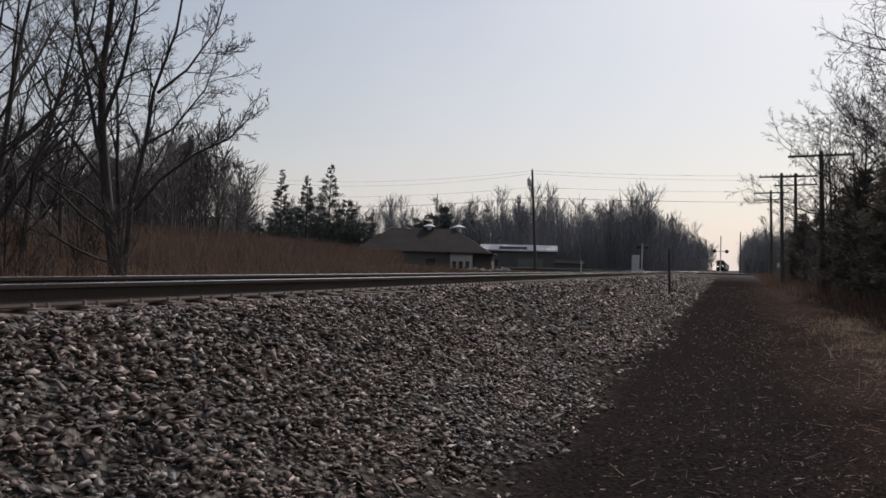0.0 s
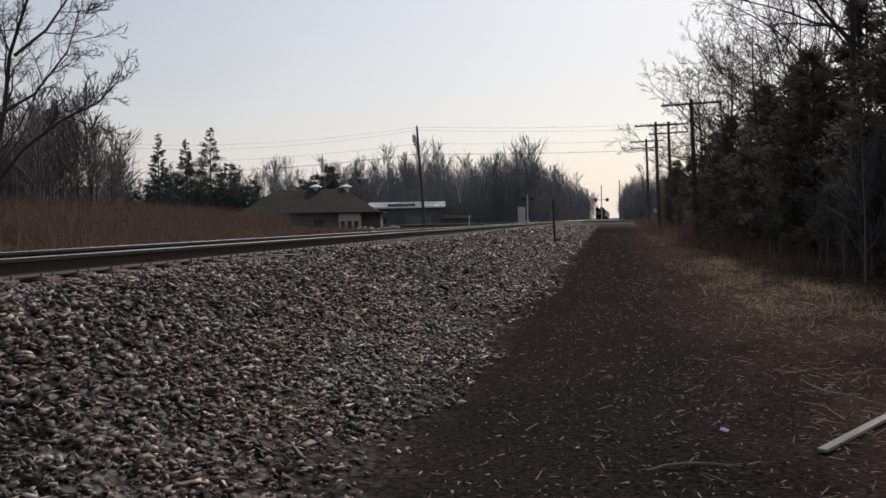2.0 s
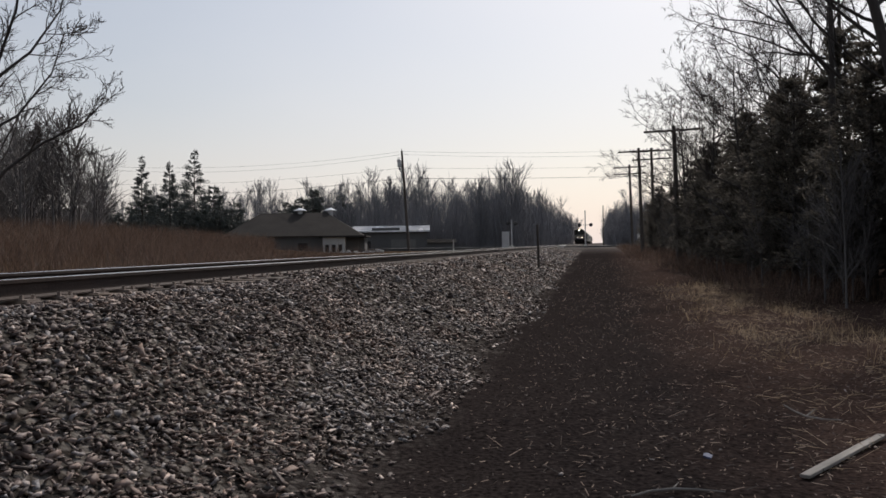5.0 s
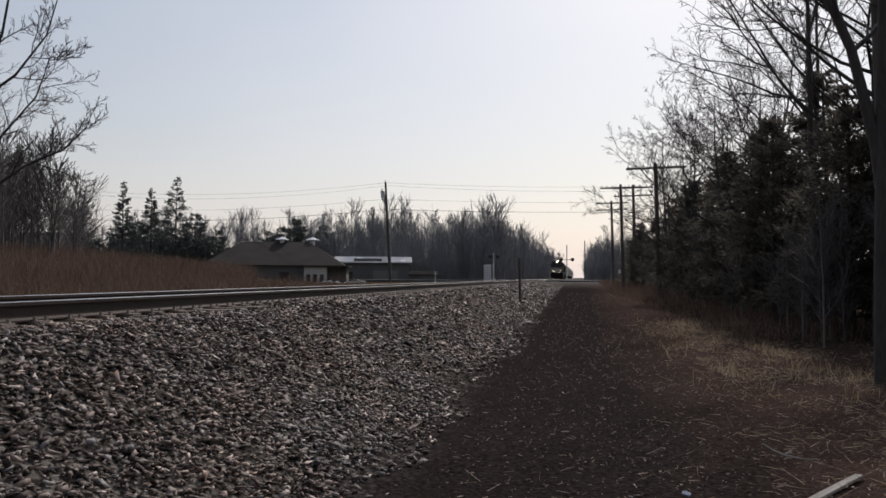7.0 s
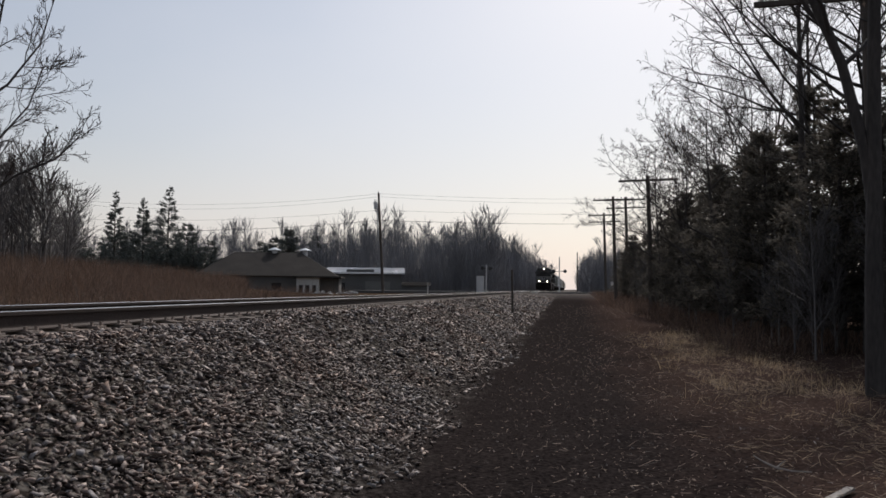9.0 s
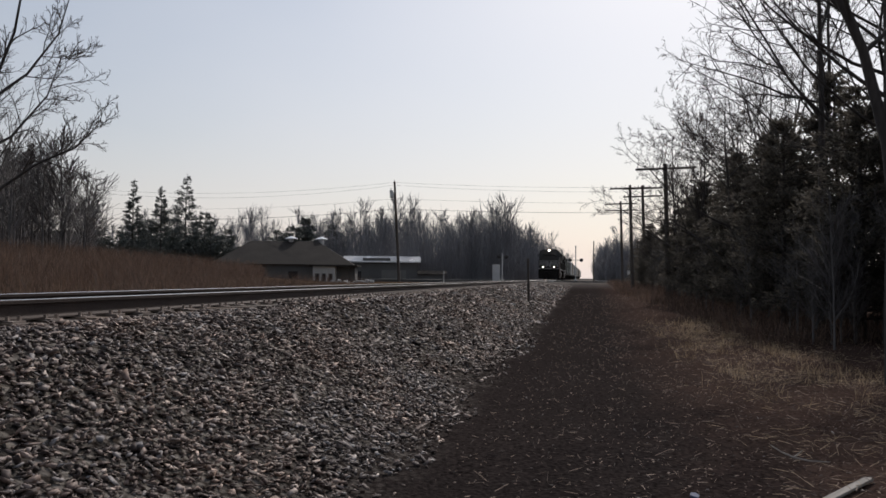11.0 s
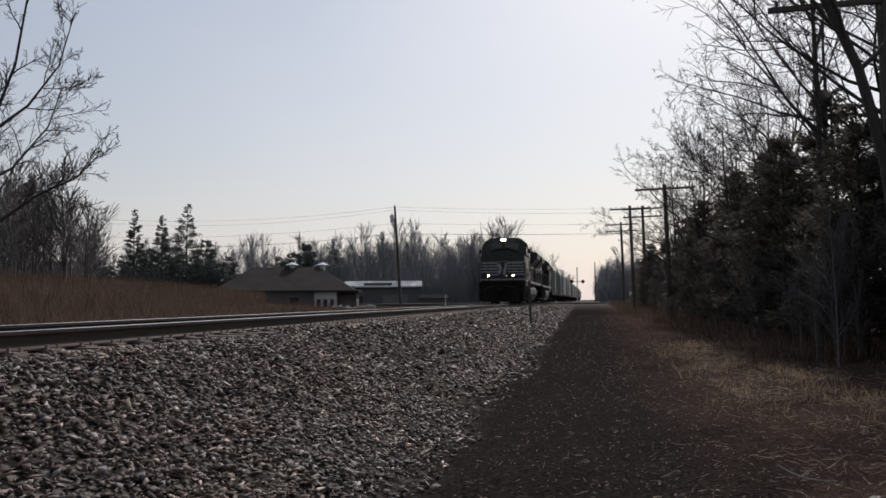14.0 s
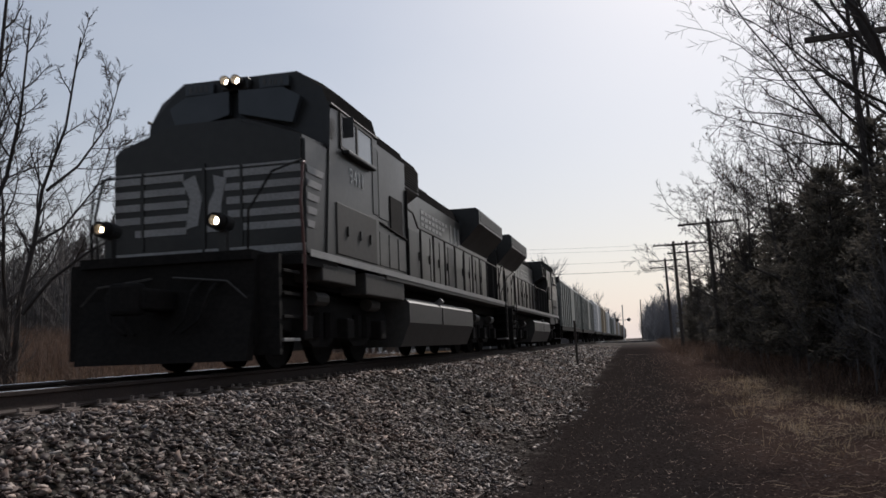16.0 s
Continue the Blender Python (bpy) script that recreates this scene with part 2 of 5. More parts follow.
def ground_mesh():
    def axis(spans):
        out = []
        for a, b, s in spans:
            out += list(np.arange(a, b - 1e-6, s))
        return out + [spans[-1][1]]
    xs = axis(((-2500, -500, 500), (-500, -100, 50), (-100, -30, 5), (-30, -9, 0.75), (-9, 6, 0.25), (6, 20, 1), (20, 100, 8), (100, 500, 50), (500, 2500, 500)))
    ys = axis(((-300, -20, 40), (-20, 0, 2), (0, 30, 0.4), (30, 120, 2), (120, 300, 10), (300, 1000, 50), (1000, 4000, 500)))
    verts = []
    for y in ys:
        for x in xs:
            n = 0.05 * noise.noise(Vector((x * 0.8, y * 0.5, 0))) + (0.03 * noise.noise(Vector((x * 2.5, y * 2.5, 3))) if x > -4.6 else 0)
            verts.append((x, y, land(x, y) + (0 if -7.6 < x < -4.1 else n)))
    w = len(xs)
    faces = [(j * w + i, j * w + i + 1, (j + 1) * w + i + 1, (j + 1) * w + i) for j in range(len(ys) - 1) for i in range(w - 1)]
    return verts, faces


def ground_material():
    m, n, l, b = node_mat("ground")
    co = n.new("ShaderNodeTexCoord").outputs["Object"]
    sep = n.new("ShaderNodeSeparateXYZ")
    l.new(co, sep.inputs[0])
    grain = tex(n, l, "ShaderNodeTexNoise", 26, co, Detail=6.0)
    clod = tex(n, l, "ShaderNodeTexNoise", 3.0, co, Detail=4.0)
    wide = tex(n, l, "ShaderNodeTexNoise", 0.5, co, Detail=3.0)
    cells = tex(n, l, "ShaderNodeTexVoronoi", 17, co)
    stone = ramp(n, l, cells.outputs["Color"], ((0.2, (0.03, 0.027, 0.025)), (0.8, (0.20, 0.18, 0.16))))
    gap = ramp(n, l, cells.outputs["Distance"], ((0.35, (1, 1, 1)), (0.75, (0.25, 0.23, 0.22))))
    stone = mix(n, l, 1.0, stone, gap, "MULTIPLY")
    dirt = ramp(n, l, grain.outputs["Fac"], ((0.3, (0.009, 0.0075, 0.0075)), (0.75, (0.046, 0.037, 0.034))))
    litter = ramp(n, l, grain.outputs["Fac"], ((0.3, (0.022, 0.015, 0.013)), (0.75, (0.095, 0.064, 0.052))))
    field = ramp(n, l, clod.outputs["Fac"], ((0.3, (0.03, 0.02, 0.014)), (0.75, (0.11, 0.075, 0.048))))

    def edge(at, soft, wobble):
        a = n.new("ShaderNodeMath")
        a.operation = "MULTIPLY_ADD"
        l.new(wide.outputs["Fac"], a.inputs[0])
        a.inputs[1].default_value = wobble
        l.new(sep.outputs["X"], a.inputs[2])
        c = n.new("ShaderNodeMath")
        c.operation = "MULTIPLY_ADD"
        l.new(clod.outputs["Fac"], c.inputs[0])
        c.inputs[1].default_value = wobble * 0.5
        l.new(a.outputs[0], c.inputs[2])
        r = n.new("ShaderNodeMapRange")
        r.inputs["From Min"].default_value, r.inputs["From Max"].default_value = at - soft + 0.75 * wobble, at + soft + 0.75 * wobble
        l.new(c.outputs[0], r.inputs["Value"])
        return r.outputs["Result"]

    col = mix(n, l, edge(BALLAST_FOOT - 0.2, 0.5, 1.1), stone, dirt)
    far = n.new("ShaderNodeMapRange")     # greyer grit towards the road
    far.inputs["From Min"].default_value, far.inputs["From Max"].default_value = 62, 98
    l.new(sep.outputs["Y"], far.inputs["Value"])
    grit = ramp(n, l, grain.outputs["Fac"], ((0.3, (0.07, 0.062, 0.057)), (0.75, (0.19, 0.17, 0.155))))
    col = mix(n, l, edge(1.3, 0.8, 1.6), col, litter)
    col = mix(n, l, far.outputs["Result"], col, grit)
    col = mix(n, l, edge(-8.8, 0.5, 0.8), field, col)
    l.new(col, b.inputs["Base Color"])
    b.inputs["Roughness"].default_value = 0.95
    b.inputs["Specular IOR Level"].default_value = 0.0
    bp = n.new("ShaderNodeBump")
    bp.inputs["Strength"].default_value, bp.inputs["Distance"].default_value = 0.7, 0.04
    l.new(grain.outputs["Fac"], bp.inputs["Height"])
    l.new(bp.outputs["Normal"], b.inputs["Normal"])
    return m


ground = mesh_ob("ground", *ground_mesh(), ground_material(), smooth=True)
tagged(ground, "trackside ground of ballast, dark cinder path and leaf litter", "ground", kind="structure")


# ---- track: rails, ties, plates ----
RAIL_X = (TRACK_X + 0.745, TRACK_X - 0.745)
track = thing("railway_track", pose(0, 0, 0), "straight single railway track on timber ties and stone ballast", "railway track", kind="structure")


def rail_profile(x):
    h = 0.18
    half = ((0.07, 0.0), (0.07, 0.012), (0.012, 0.03), (0.009, 0.13), (0.034, 0.142), (0.036, 0.172), (0.031, 0.1758), (0.008, h))
    return [(x + a, RAIL_Z - h + b) for a, b in half] + [(x - a, RAIL_Z - h + b) for a, b in reversed(half)]


for rx in RAIL_X:
    bm = prism(bmesh.new(), rail_profile(rx), "y", -60, 1600)
    ob = part("rail", bm, [M_RAIL, M_RAILTOP], track, "rusty steel rail with a polished head")
    for p in ob.data.polygons:
        if abs(p.normal.z) > 0.9 and p.center.z > RAIL_Z - 0.012:
            p.material_index = 1

bm = box(bmesh.new(), -1.32, -0.115, -0.17, 1.32, 0.115, 0.0, bevel=0.012)
tie_first = part("tie", bm, M_TIE, track, "weathered creosoted timber tie")
tie_first.matrix_basis = pose(TRACK_X, -4, RAIL_Z - 0.195)
rng = random.Random(4)
for k in range(1, 260):
    ob = new("tie", tie_first.data)
    ob.parent = track
    ob.matrix_basis = pose(TRACK_X + rng.uniform(-0.05, 0.05), -4 + k * 0.52, RAIL_Z - 0.195 + rng.uniform(-0.012, 0.006), 0, 0, rng.uniform(-1.2, 1.2))
bm = box(bmesh.new(), -0.17, -0.09, -0.012, 0.17, 0.09, 0.006)
for sx, sy in ((-0.09, 0.05), (0.09, -0.05), (0.13, 0.05), (-0.13, -0.05)):
    box(bm, sx - 0.014, sy - 0.014, 0.0, sx + 0.014, sy + 0.014, 0.045)
plate_first = part("tie_plate", bm, M_PLATE, track, "steel tie plate with spikes")
plate_first.matrix_basis = pose(RAIL_X[0], -4, RAIL_Z - 0.186)
for k in range(1, 150):
    ob = new("tie_plate", plate_first.data)
    ob.parent = track
    ob.matrix_basis = pose(RAIL_X[0] + rng.uniform(-0.008, 0.008), -4 + k * 0.52, RAIL_Z - 0.186, 0, 0, rng.uniform(-2, 2))
# spare ties farther off, too small to pick apart
bm = bmesh.new()
for k in range(260, 420):
    y = -4 + k * 0.52
    box(bm, TRACK_X - 1.3, y - 0.11, RAIL_Z - 0.36, TRACK_X + 1.3, y + 0.11, RAIL_Z - 0.195)
tagged(part("far_ties", bm, M_TIE, track), kind="stuff")


# ---- road crossing ----
ROAD_Y = 104.0
bm = B((-300, ROAD_Y - 3.4, 0.2, TRACK_X - 1.6, ROAD_Y + 3.4, 1.18), (TRACK_X + 1.6, ROAD_Y - 3.4, 0.2, 300, ROAD_Y + 3.4, 1.18))
road = part("road", bm, M_ASPHALT, None)
tagged(road, "worn grey asphalt road over the railway", "road", kind="structure")
crossing = thing("crossing_panel", pose(0, 0, 0), "flat timber and concrete crossing panels between the rails", "level crossing", kind="structure")
for a, b in ((TRACK_X - 1.6, RAIL_X[1] - 0.09), (RAIL_X[1] + 0.09, RAIL_X[0] - 0.09), (RAIL_X[0] + 0.09, TRACK_X + 1.6)):
    part("panel", box(bmesh.new(), a, ROAD_Y - 3.6, 0.9, b, ROAD_Y + 3.6, RAIL_Z - 0.01, bevel=0.01), M_BLOCK, crossing)


# ---- ballast stones ----
def stone_protos(count, seed):
    rng = np.random.default_rng(seed)
    corners = np.array([(x, y, z) for z in (-1, 1) for y in (-1, 1) for x in (-1, 1)], float)
    faces = np.array([(0, 2, 3), (0, 3, 1), (4, 5, 7), (4, 7, 6), (0, 1, 5), (0, 5, 4), (2, 6, 7), (2, 7, 3), (0, 4, 6), (0, 6, 2), (1, 3, 7), (1, 7, 5)])
    out = []
    for _ in range(count):
        v = corners * rng.uniform(0.35, 1.0, (8, 3)) + rng.normal(0, 0.12, (8, 3))
        v[4:, :2] *= rng.uniform(0.4, 0.95)
        v[:, 0] += rng.normal(0, 0.35) * v[:, 2]
        out.append(v * np.array((1.0, rng.uniform(0.4, 0.8), rng.uniform(0.10, 0.27))))
    return out, faces


def turn_matrices(rng, n, flat=0.45):
    a, b, c = rng.uniform(0, 2 * np.pi, n), rng.normal(0, flat, n), rng.normal(0, flat, n)
    ca, sa_, cb, sb, cc, sc = np.cos(a), np.sin(a), np.cos(b), np.sin(b), np.cos(c), np.sin(c)
    r = np.empty((n, 3, 3))
    r[:, 0] = np.stack((ca * cb, ca * sb * sc - sa_ * cc, ca * sb * cc + sa_ * sc), 1)
    r[:, 1] = np.stack((sa_ * cb, sa_ * sb * sc + ca * cc, sa_ * sb * cc - ca * sc), 1)
    r[:, 2] = np.stack((-sb, cb * sc, cb * cc), 1)
    return r


def fast_mesh(name, verts, tris, material):
    me = bpy.data.meshes.new(name)
    me.vertices.add(len(verts))
    me.vertices.foreach_set("co", np.ascontiguousarray(verts, np.float32).ravel())
    k = tris.shape[1]
    me.loops.add(tris.size)
    me.loops.foreach_set("vertex_index", np.ascontiguousarray(tris, np.int32).ravel())
    me.polygons.add(len(tris))
    me.polygons.foreach_set("loop_start", np.arange(0, tris.size, k, dtype=np.int32))
    me.materials.append(material)
    me.update(calc_edges=True)
    me.validate()
    return new(name, me)


def scatter(name, protos, faces, places, sizes, rng, material, flat=0.38):
    vs, fs, start = [], [], 0
    places, sizes = np.array(places), np.array(sizes)
    kinds = rng.integers(0, len(protos), len(places))
    turns = turn_matrices(rng, len(places), flat)
    for k, pv in enumerate(protos):
        sel = kinds == k
        v = np.einsum("nij,vj->nvi", turns[sel], pv) * sizes[sel][:, None, None] + places[sel][:, None, :]
        f = faces[None] + (np.arange(len(v)) * len(pv))[:, None, None] + start
        vs.append(v.reshape(-1, 3))
        fs.append(f.reshape(-1, faces.shape[1]))
        start += v.shape[0] * v.shape[1]
    return fast_mesh(name, np.concatenate(vs), np.concatenate(fs), material)


STONES, STONE_FACES = stone_protos(24, 3)
srng = np.random.default_rng(8)
places, sizes, pieces = [], [], []
for x0, x1, y0, y1, dens, s0, s1 in ((-4.62, -0.6, 0.6, 11, 820, 0.017, 0.050), (-4.62, -1.0, 11, 28, 230, 0.030, 0.062), (-4.62, -1.4, 28, 70, 60, 0.05, 0.085)):
    for _ in range(int((x1 - x0) * (y1 - y0) * dens)):
        x, y = srng.uniform(x0, x1), srng.uniform(y0, y1)
        foot = BALLAST_FOOT + 0.5 * noise.noise(Vector((y * 0.5, 1.7, 0))) + 0.25 * noise.noise(Vector((x * 2, y * 2, 5)))
        if x > foot - 0.45 and srng.random() < (x - foot + 0.45) * 1.35:
            continue
        if x < -4.40 and srng.random() < 0.8:
            continue
        s = (s0 + (s1 - s0) * srng.random() ** 1.6) * (1.35 if srng.random() < 0.06 else 1.0)
        p = (x, y, land(x, y) + 0.05 * noise.noise(Vector((x * 0.8, y * 0.5, 0))) + srng.uniform(-0.1, 0.75) * s)
        if len(pieces) < 300 and 2.2 < y < 3.6 and -2.6 < x < -1.5:
            pieces.append((p, s))
        else:
            places.append(p)
            sizes.append(s)
ballast = scatter("ballast", STONES, STONE_FACES, places, sizes, srng, M_STONE)
tagged(ballast, "grey crushed-stone ballast sloping down from the track", "ballast", kind="stuff")
stone_meshes = []
for k, v in enumerate(STONES[:6]):
    me = bpy.data.meshes.new("stone")
    me.from_pydata([tuple(c) for c in v], [], [tuple(f) for f in STONE_FACES.tolist()])
    me.materials.append(M_STONE_PIECE)
    stone_meshes.append(me)
for k, (p, s) in enumerate(pieces):
    ob = new("stone", stone_meshes[k % 6])
    ob.parent = ground
    ob.matrix_basis = pose(*p, srng.uniform(-28, 28), srng.uniform(-28, 28), srng.uniform(0, 360)) @ Matrix.Scale(s, 4)
# stray stones and pale grit on the path
places, sizes = [], []
for _ in range(1500):
    y = 1.5 + 26 * srng.random() ** 1.5
    x = srng.uniform(-1.4, 3.4)
    places.append((x, y, land(x, y) + 0.01))
    sizes.append(srng.uniform(0.007, 0.022))
tagged(scatter("loose_gravel", STONES, STONE_FACES, places, sizes, srng, M_STONE), "loose pale gravel strewn on the dark path", "gravel", kind="stuff")


# ---- trees ----
class Wood:
    """Collects tapered limbs as quads."""

    def __init__(self):
        self.v, self.f = [], []

    def limb(self, pts, r0, r1, sides):
        n = len(pts)
        start = len(self.v)
        for i, p in enumerate(pts):
            d = pts[min(i + 1, n - 1)] - pts[max(i - 1, 0)]
            d.normalize()
            a = Vector((0.31, 0.55, 0.2)).cross(d)
            if a.length < 0.05:
                a = Vector((1, 0, 0)).cross(d)
            a.normalize()
            b = d.cross(a)
            r = r0 + (r1 - r0) * i / (n - 1)
            for k in range(sides):
                w = 2 * math.pi * k / sides
                q = p + a * (math.cos(w) * r) + b * (math.sin(w) * r)
                self.v.append((q.x, q.y, q.z))
        for i in range(n - 1):
            for k in range(sides):
                k2 = (k + 1) % sides
                self.f.append((start + i * sides + k, start + i * sides + k2, start + (i + 1) * sides + k2, start + (i + 1) * sides + k))

    def object(self, name, material):
        me = bpy.data.meshes.new(name)
        me.from_pydata(self.v, [], self.f)
        me.materials.append(material)
        me.polygons.foreach_set("use_smooth", [True] * len(me.polygons))
        me.update()
        return new(name, me)

    def arrays(self):
        return np.array(self.v), np.array(self.f)


def wander(rng, start, d, length, steps, bend, lift):
    pts = [Vector(start)]
    d = Vector(d).normalized()
    for _ in range(steps):
        d = (d + Vector((rng.uniform(-bend, bend), rng.uniform(-bend, bend), rng.uniform(-bend, bend) + lift))).normalized()
        pts.append(pts[-1] + d * (length / steps))
    return pts


def along(pts, t):
    u = t * (len(pts) - 1)
    i = min(int(u), len(pts) - 2)
    return pts[i].lerp(pts[i + 1], u - i), (pts[i + 1] - pts[i]).normalized()


def side_way(rng, d, spread):
    a = d.orthogonal().normalized()
    a.rotate(Matrix.Rotation(rng.uniform(0, 2 * math.pi), 3, d))
    return (d * math.cos(spread) + a * math.sin(spread)).normalized()


def branch_out(rng, parent_pts, r_parent, length, counts, depth, wood, thin, lift=0.08, first=0.25):
    """Branches, twigs and twiglets off a limb, thinner at each step."""
    if depth >= len(counts):
        return
    for k in range(counts[depth]):
        t = first + (1 - first) * (k + rng.random()) / counts[depth]
        p, d = along(parent_pts, min(t, 0.999))
        L = length * rng.uniform(0.55, 1.0) * (1.15 - 0.55 * t)
        r = max(0.006, r_parent * (0.42 if depth else 0.5) * (1.1 - 0.6 * t))
        pts = wander(rng, p, side_way(rng, d, rng.uniform(0.5, 1.0)), L, 4 if depth == 0 else 3 if depth == 1 else 2, 0.28, lift)
        last = depth == len(counts) - 1
        (thin if depth >= 1 else wood).limb(pts, r, max(0.0035, r * 0.4), 5 if depth == 0 else 3)
        if not last:
            branch_out(rng, pts, r, L * 0.52, counts, depth + 1, wood, thin, lift, 0.2)


def bare_tree(name, seed, m, height, radius, limbs, counts, label, fork=0.3, lean=(0, 0), spread=0.55, reach=0.75, group="", bend=0.07, arch=0.10, leaves=0):
    rng = random.Random(seed)
    ob = thing(name, m, label, "tree", group)
    wood, thin = Wood(), Wood()
    trunk = wander(rng, (0, 0, -0.2), (lean[0], lean[1], 1), height, 9, bend, 0.05)
    stem = Wood()
    stem.limb(trunk, radius, radius * 0.12, 9)
    for k in range(limbs):
        t = fork + (0.93 - fork) * (k + rng.random() * 0.8) / limbs
        p, d = along(trunk, t)
        L = height * reach * (1.05 - 0.75 * t) * rng.uniform(0.75, 1.1)
        r = radius * (1.0 - 0.85 * t) * rng.uniform(0.45, 0.75)
        pts = wander(rng, p, side_way(rng, d, rng.uniform(0.6, 1.2) * spread / 0.55), L, 7, 0.16, arch)
        wood.limb(pts, r, r * 0.15, 6)
        branch_out(rng, pts, r, L * 0.45, counts, 0, wood, thin, arch * 0.8)
    if leaves:     # a few withered leaves still hang on
        vs, fs = [], []
        for _ in range(leaves):
            p = Vector(thin.v[rng.randrange(len(thin.v))])
            w = Vector((rng.uniform(-1, 1), rng.uniform(-1, 1), 0)) * 0.022
            fs.append((len(vs), len(vs) + 1, len(vs) + 2, len(vs) + 3))
            drop = Vector((rng.uniform(-0.03, 0.03), rng.uniform(-0.03, 0.03), -rng.uniform(0.06, 0.13)))
            vs += [p, p + drop * 0.5 + w, p + drop, p + drop * 0.5 - w]
        tagged(put_under(mesh_ob("withered_leaves", vs, fs, M_LITTER), ob, "withered leaves hanging from the twigs"), kind="stuff")
    put_under(stem.object("trunk", M_BARK), ob)
    put_under(wood.object("crown_limb", M_BARK), ob)
    put_under(thin.object("crown", M_TWIG), ob, "crown of fine leafless twigs")
    return ob


def sprays(rng, n, centre_fn, size):
    """Small pointed leaf blades, three to a spray, in numpy arrays."""
    vs, fs = [], []
    for _ in range(n):
        p, d, s = centre_fn()
        s *= size
        for _k in range(3):
            q = side_way(rng, d, rng.uniform(0.1, 1.0))
            w = q.orthogonal().normalized()
            w.rotate(Matrix.Rotation(rng.uniform(0, 6.28), 3, q))
            b = len(vs)
            vs += [p - w * (0.13 * s), p + w * (0.13 * s), p + q * (s * rng.uniform(0.7, 1.1))]
            fs.append((b, b + 1, b + 2))
    return vs, fs


def conifer(name, seed, m, height, width, label, material, whorls, per, droop, blade, n_blades, group="", low=0.05, power=0.8, trunk_r=0.12):
    rng = random.Random(seed)
    ob = thing(name, m, label, "conifer", group)
    stem, boughs = Wood(), Wood()
    trunk = wander(rng, (0, 0, -0.2), (0, 0, 1), height, 8, 0.02, 0.05)
    stem.limb(trunk, trunk_r, 0.012, 7)
    segs = []
    for k in range(whorls):
        t = low + (0.985 - low) * (k + rng.random() * 0.6) / whorls
        p, d = along(trunk, t)
        L = width * (1 - t) ** power * rng.uniform(0.8, 1.1) + 0.12
        for j in range(per):
            a = rng.uniform(0, 2 * math.pi)
            way = Vector((math.cos(a), math.sin(a), 0.35 - droop * (1 - t)))
            LL = L * rng.uniform(0.55, 1.15)
            pts = wander(rng, p, way, LL, 3, 0.12, 0.03)
            boughs.limb(pts, 0.012 + 0.02 * (1 - t), 0.004, 3)
            segs.append((pts, LL))
    weights = [s[1] for s in segs]

    def centre():
        pts, LL = rng.choices(segs, weights)[0]
        p, d = along(pts, min(0.999, 0.15 + 0.85 * rng.random() ** 0.6))
        off = Vector((rng.gauss(0, 1), rng.gauss(0, 1), rng.gauss(0, 0.6))) * (0.07 * LL + 0.03)
        return p + off, (d + off * 2).normalized(), rng.uniform(0.7, 1.2)
    vs, fs = sprays(rng, n_blades, centre, blade)
    put_under(stem.object("trunk", M_BARK), ob)
    tagged(put_under(boughs.object("bough_mass", M_BARK), ob), kind="stuff")
    put_under(mesh_ob("foliage", vs, fs, material), ob, "dense dark evergreen needles")
    return ob


def blades(name, n, place, length, width, lean, seed, material):
    """Grass and weed stems, each a thin bent blade."""
    rng = np.random.default_rng(seed)
    P = np.array([place(rng) for _ in range(n)])
    L = rng.uniform(*length, n)
    a, tilt = rng.uniform(0, 2 * np.pi, n), np.abs(rng.normal(0, lean, n))
    way = np.stack((np.cos(a) * np.sin(tilt), np.sin(a) * np.sin(tilt), np.cos(tilt)), 1)
    b = rng.uniform(0, 2 * np.pi, n)
    side = np.stack((np.cos(b), np.sin(b), np.zeros(n)), 1) * (width * rng.uniform(0.6, 1.3, n))[:, None]
    droop = np.stack((np.cos(a), np.sin(a), -0.6 * np.ones(n)), 1) * (L * rng.uniform(0.05, 0.35, n))[:, None]
    mid = P + way * (L * 0.55)[:, None]
    tip = P + way * L[:, None] + droop
    v = np.stack((P - side, P + side, mid + side * 0.7, mid - side * 0.7, tip), 1).reshape(-1, 3)
    k = (np.arange(n) * 5)[:, None]
    tris = np.concatenate((k + [[0, 1, 2]], k + [[0, 2, 3]], k + [[3, 2, 4]]))
    return fast_mesh(name, v, tris, material)


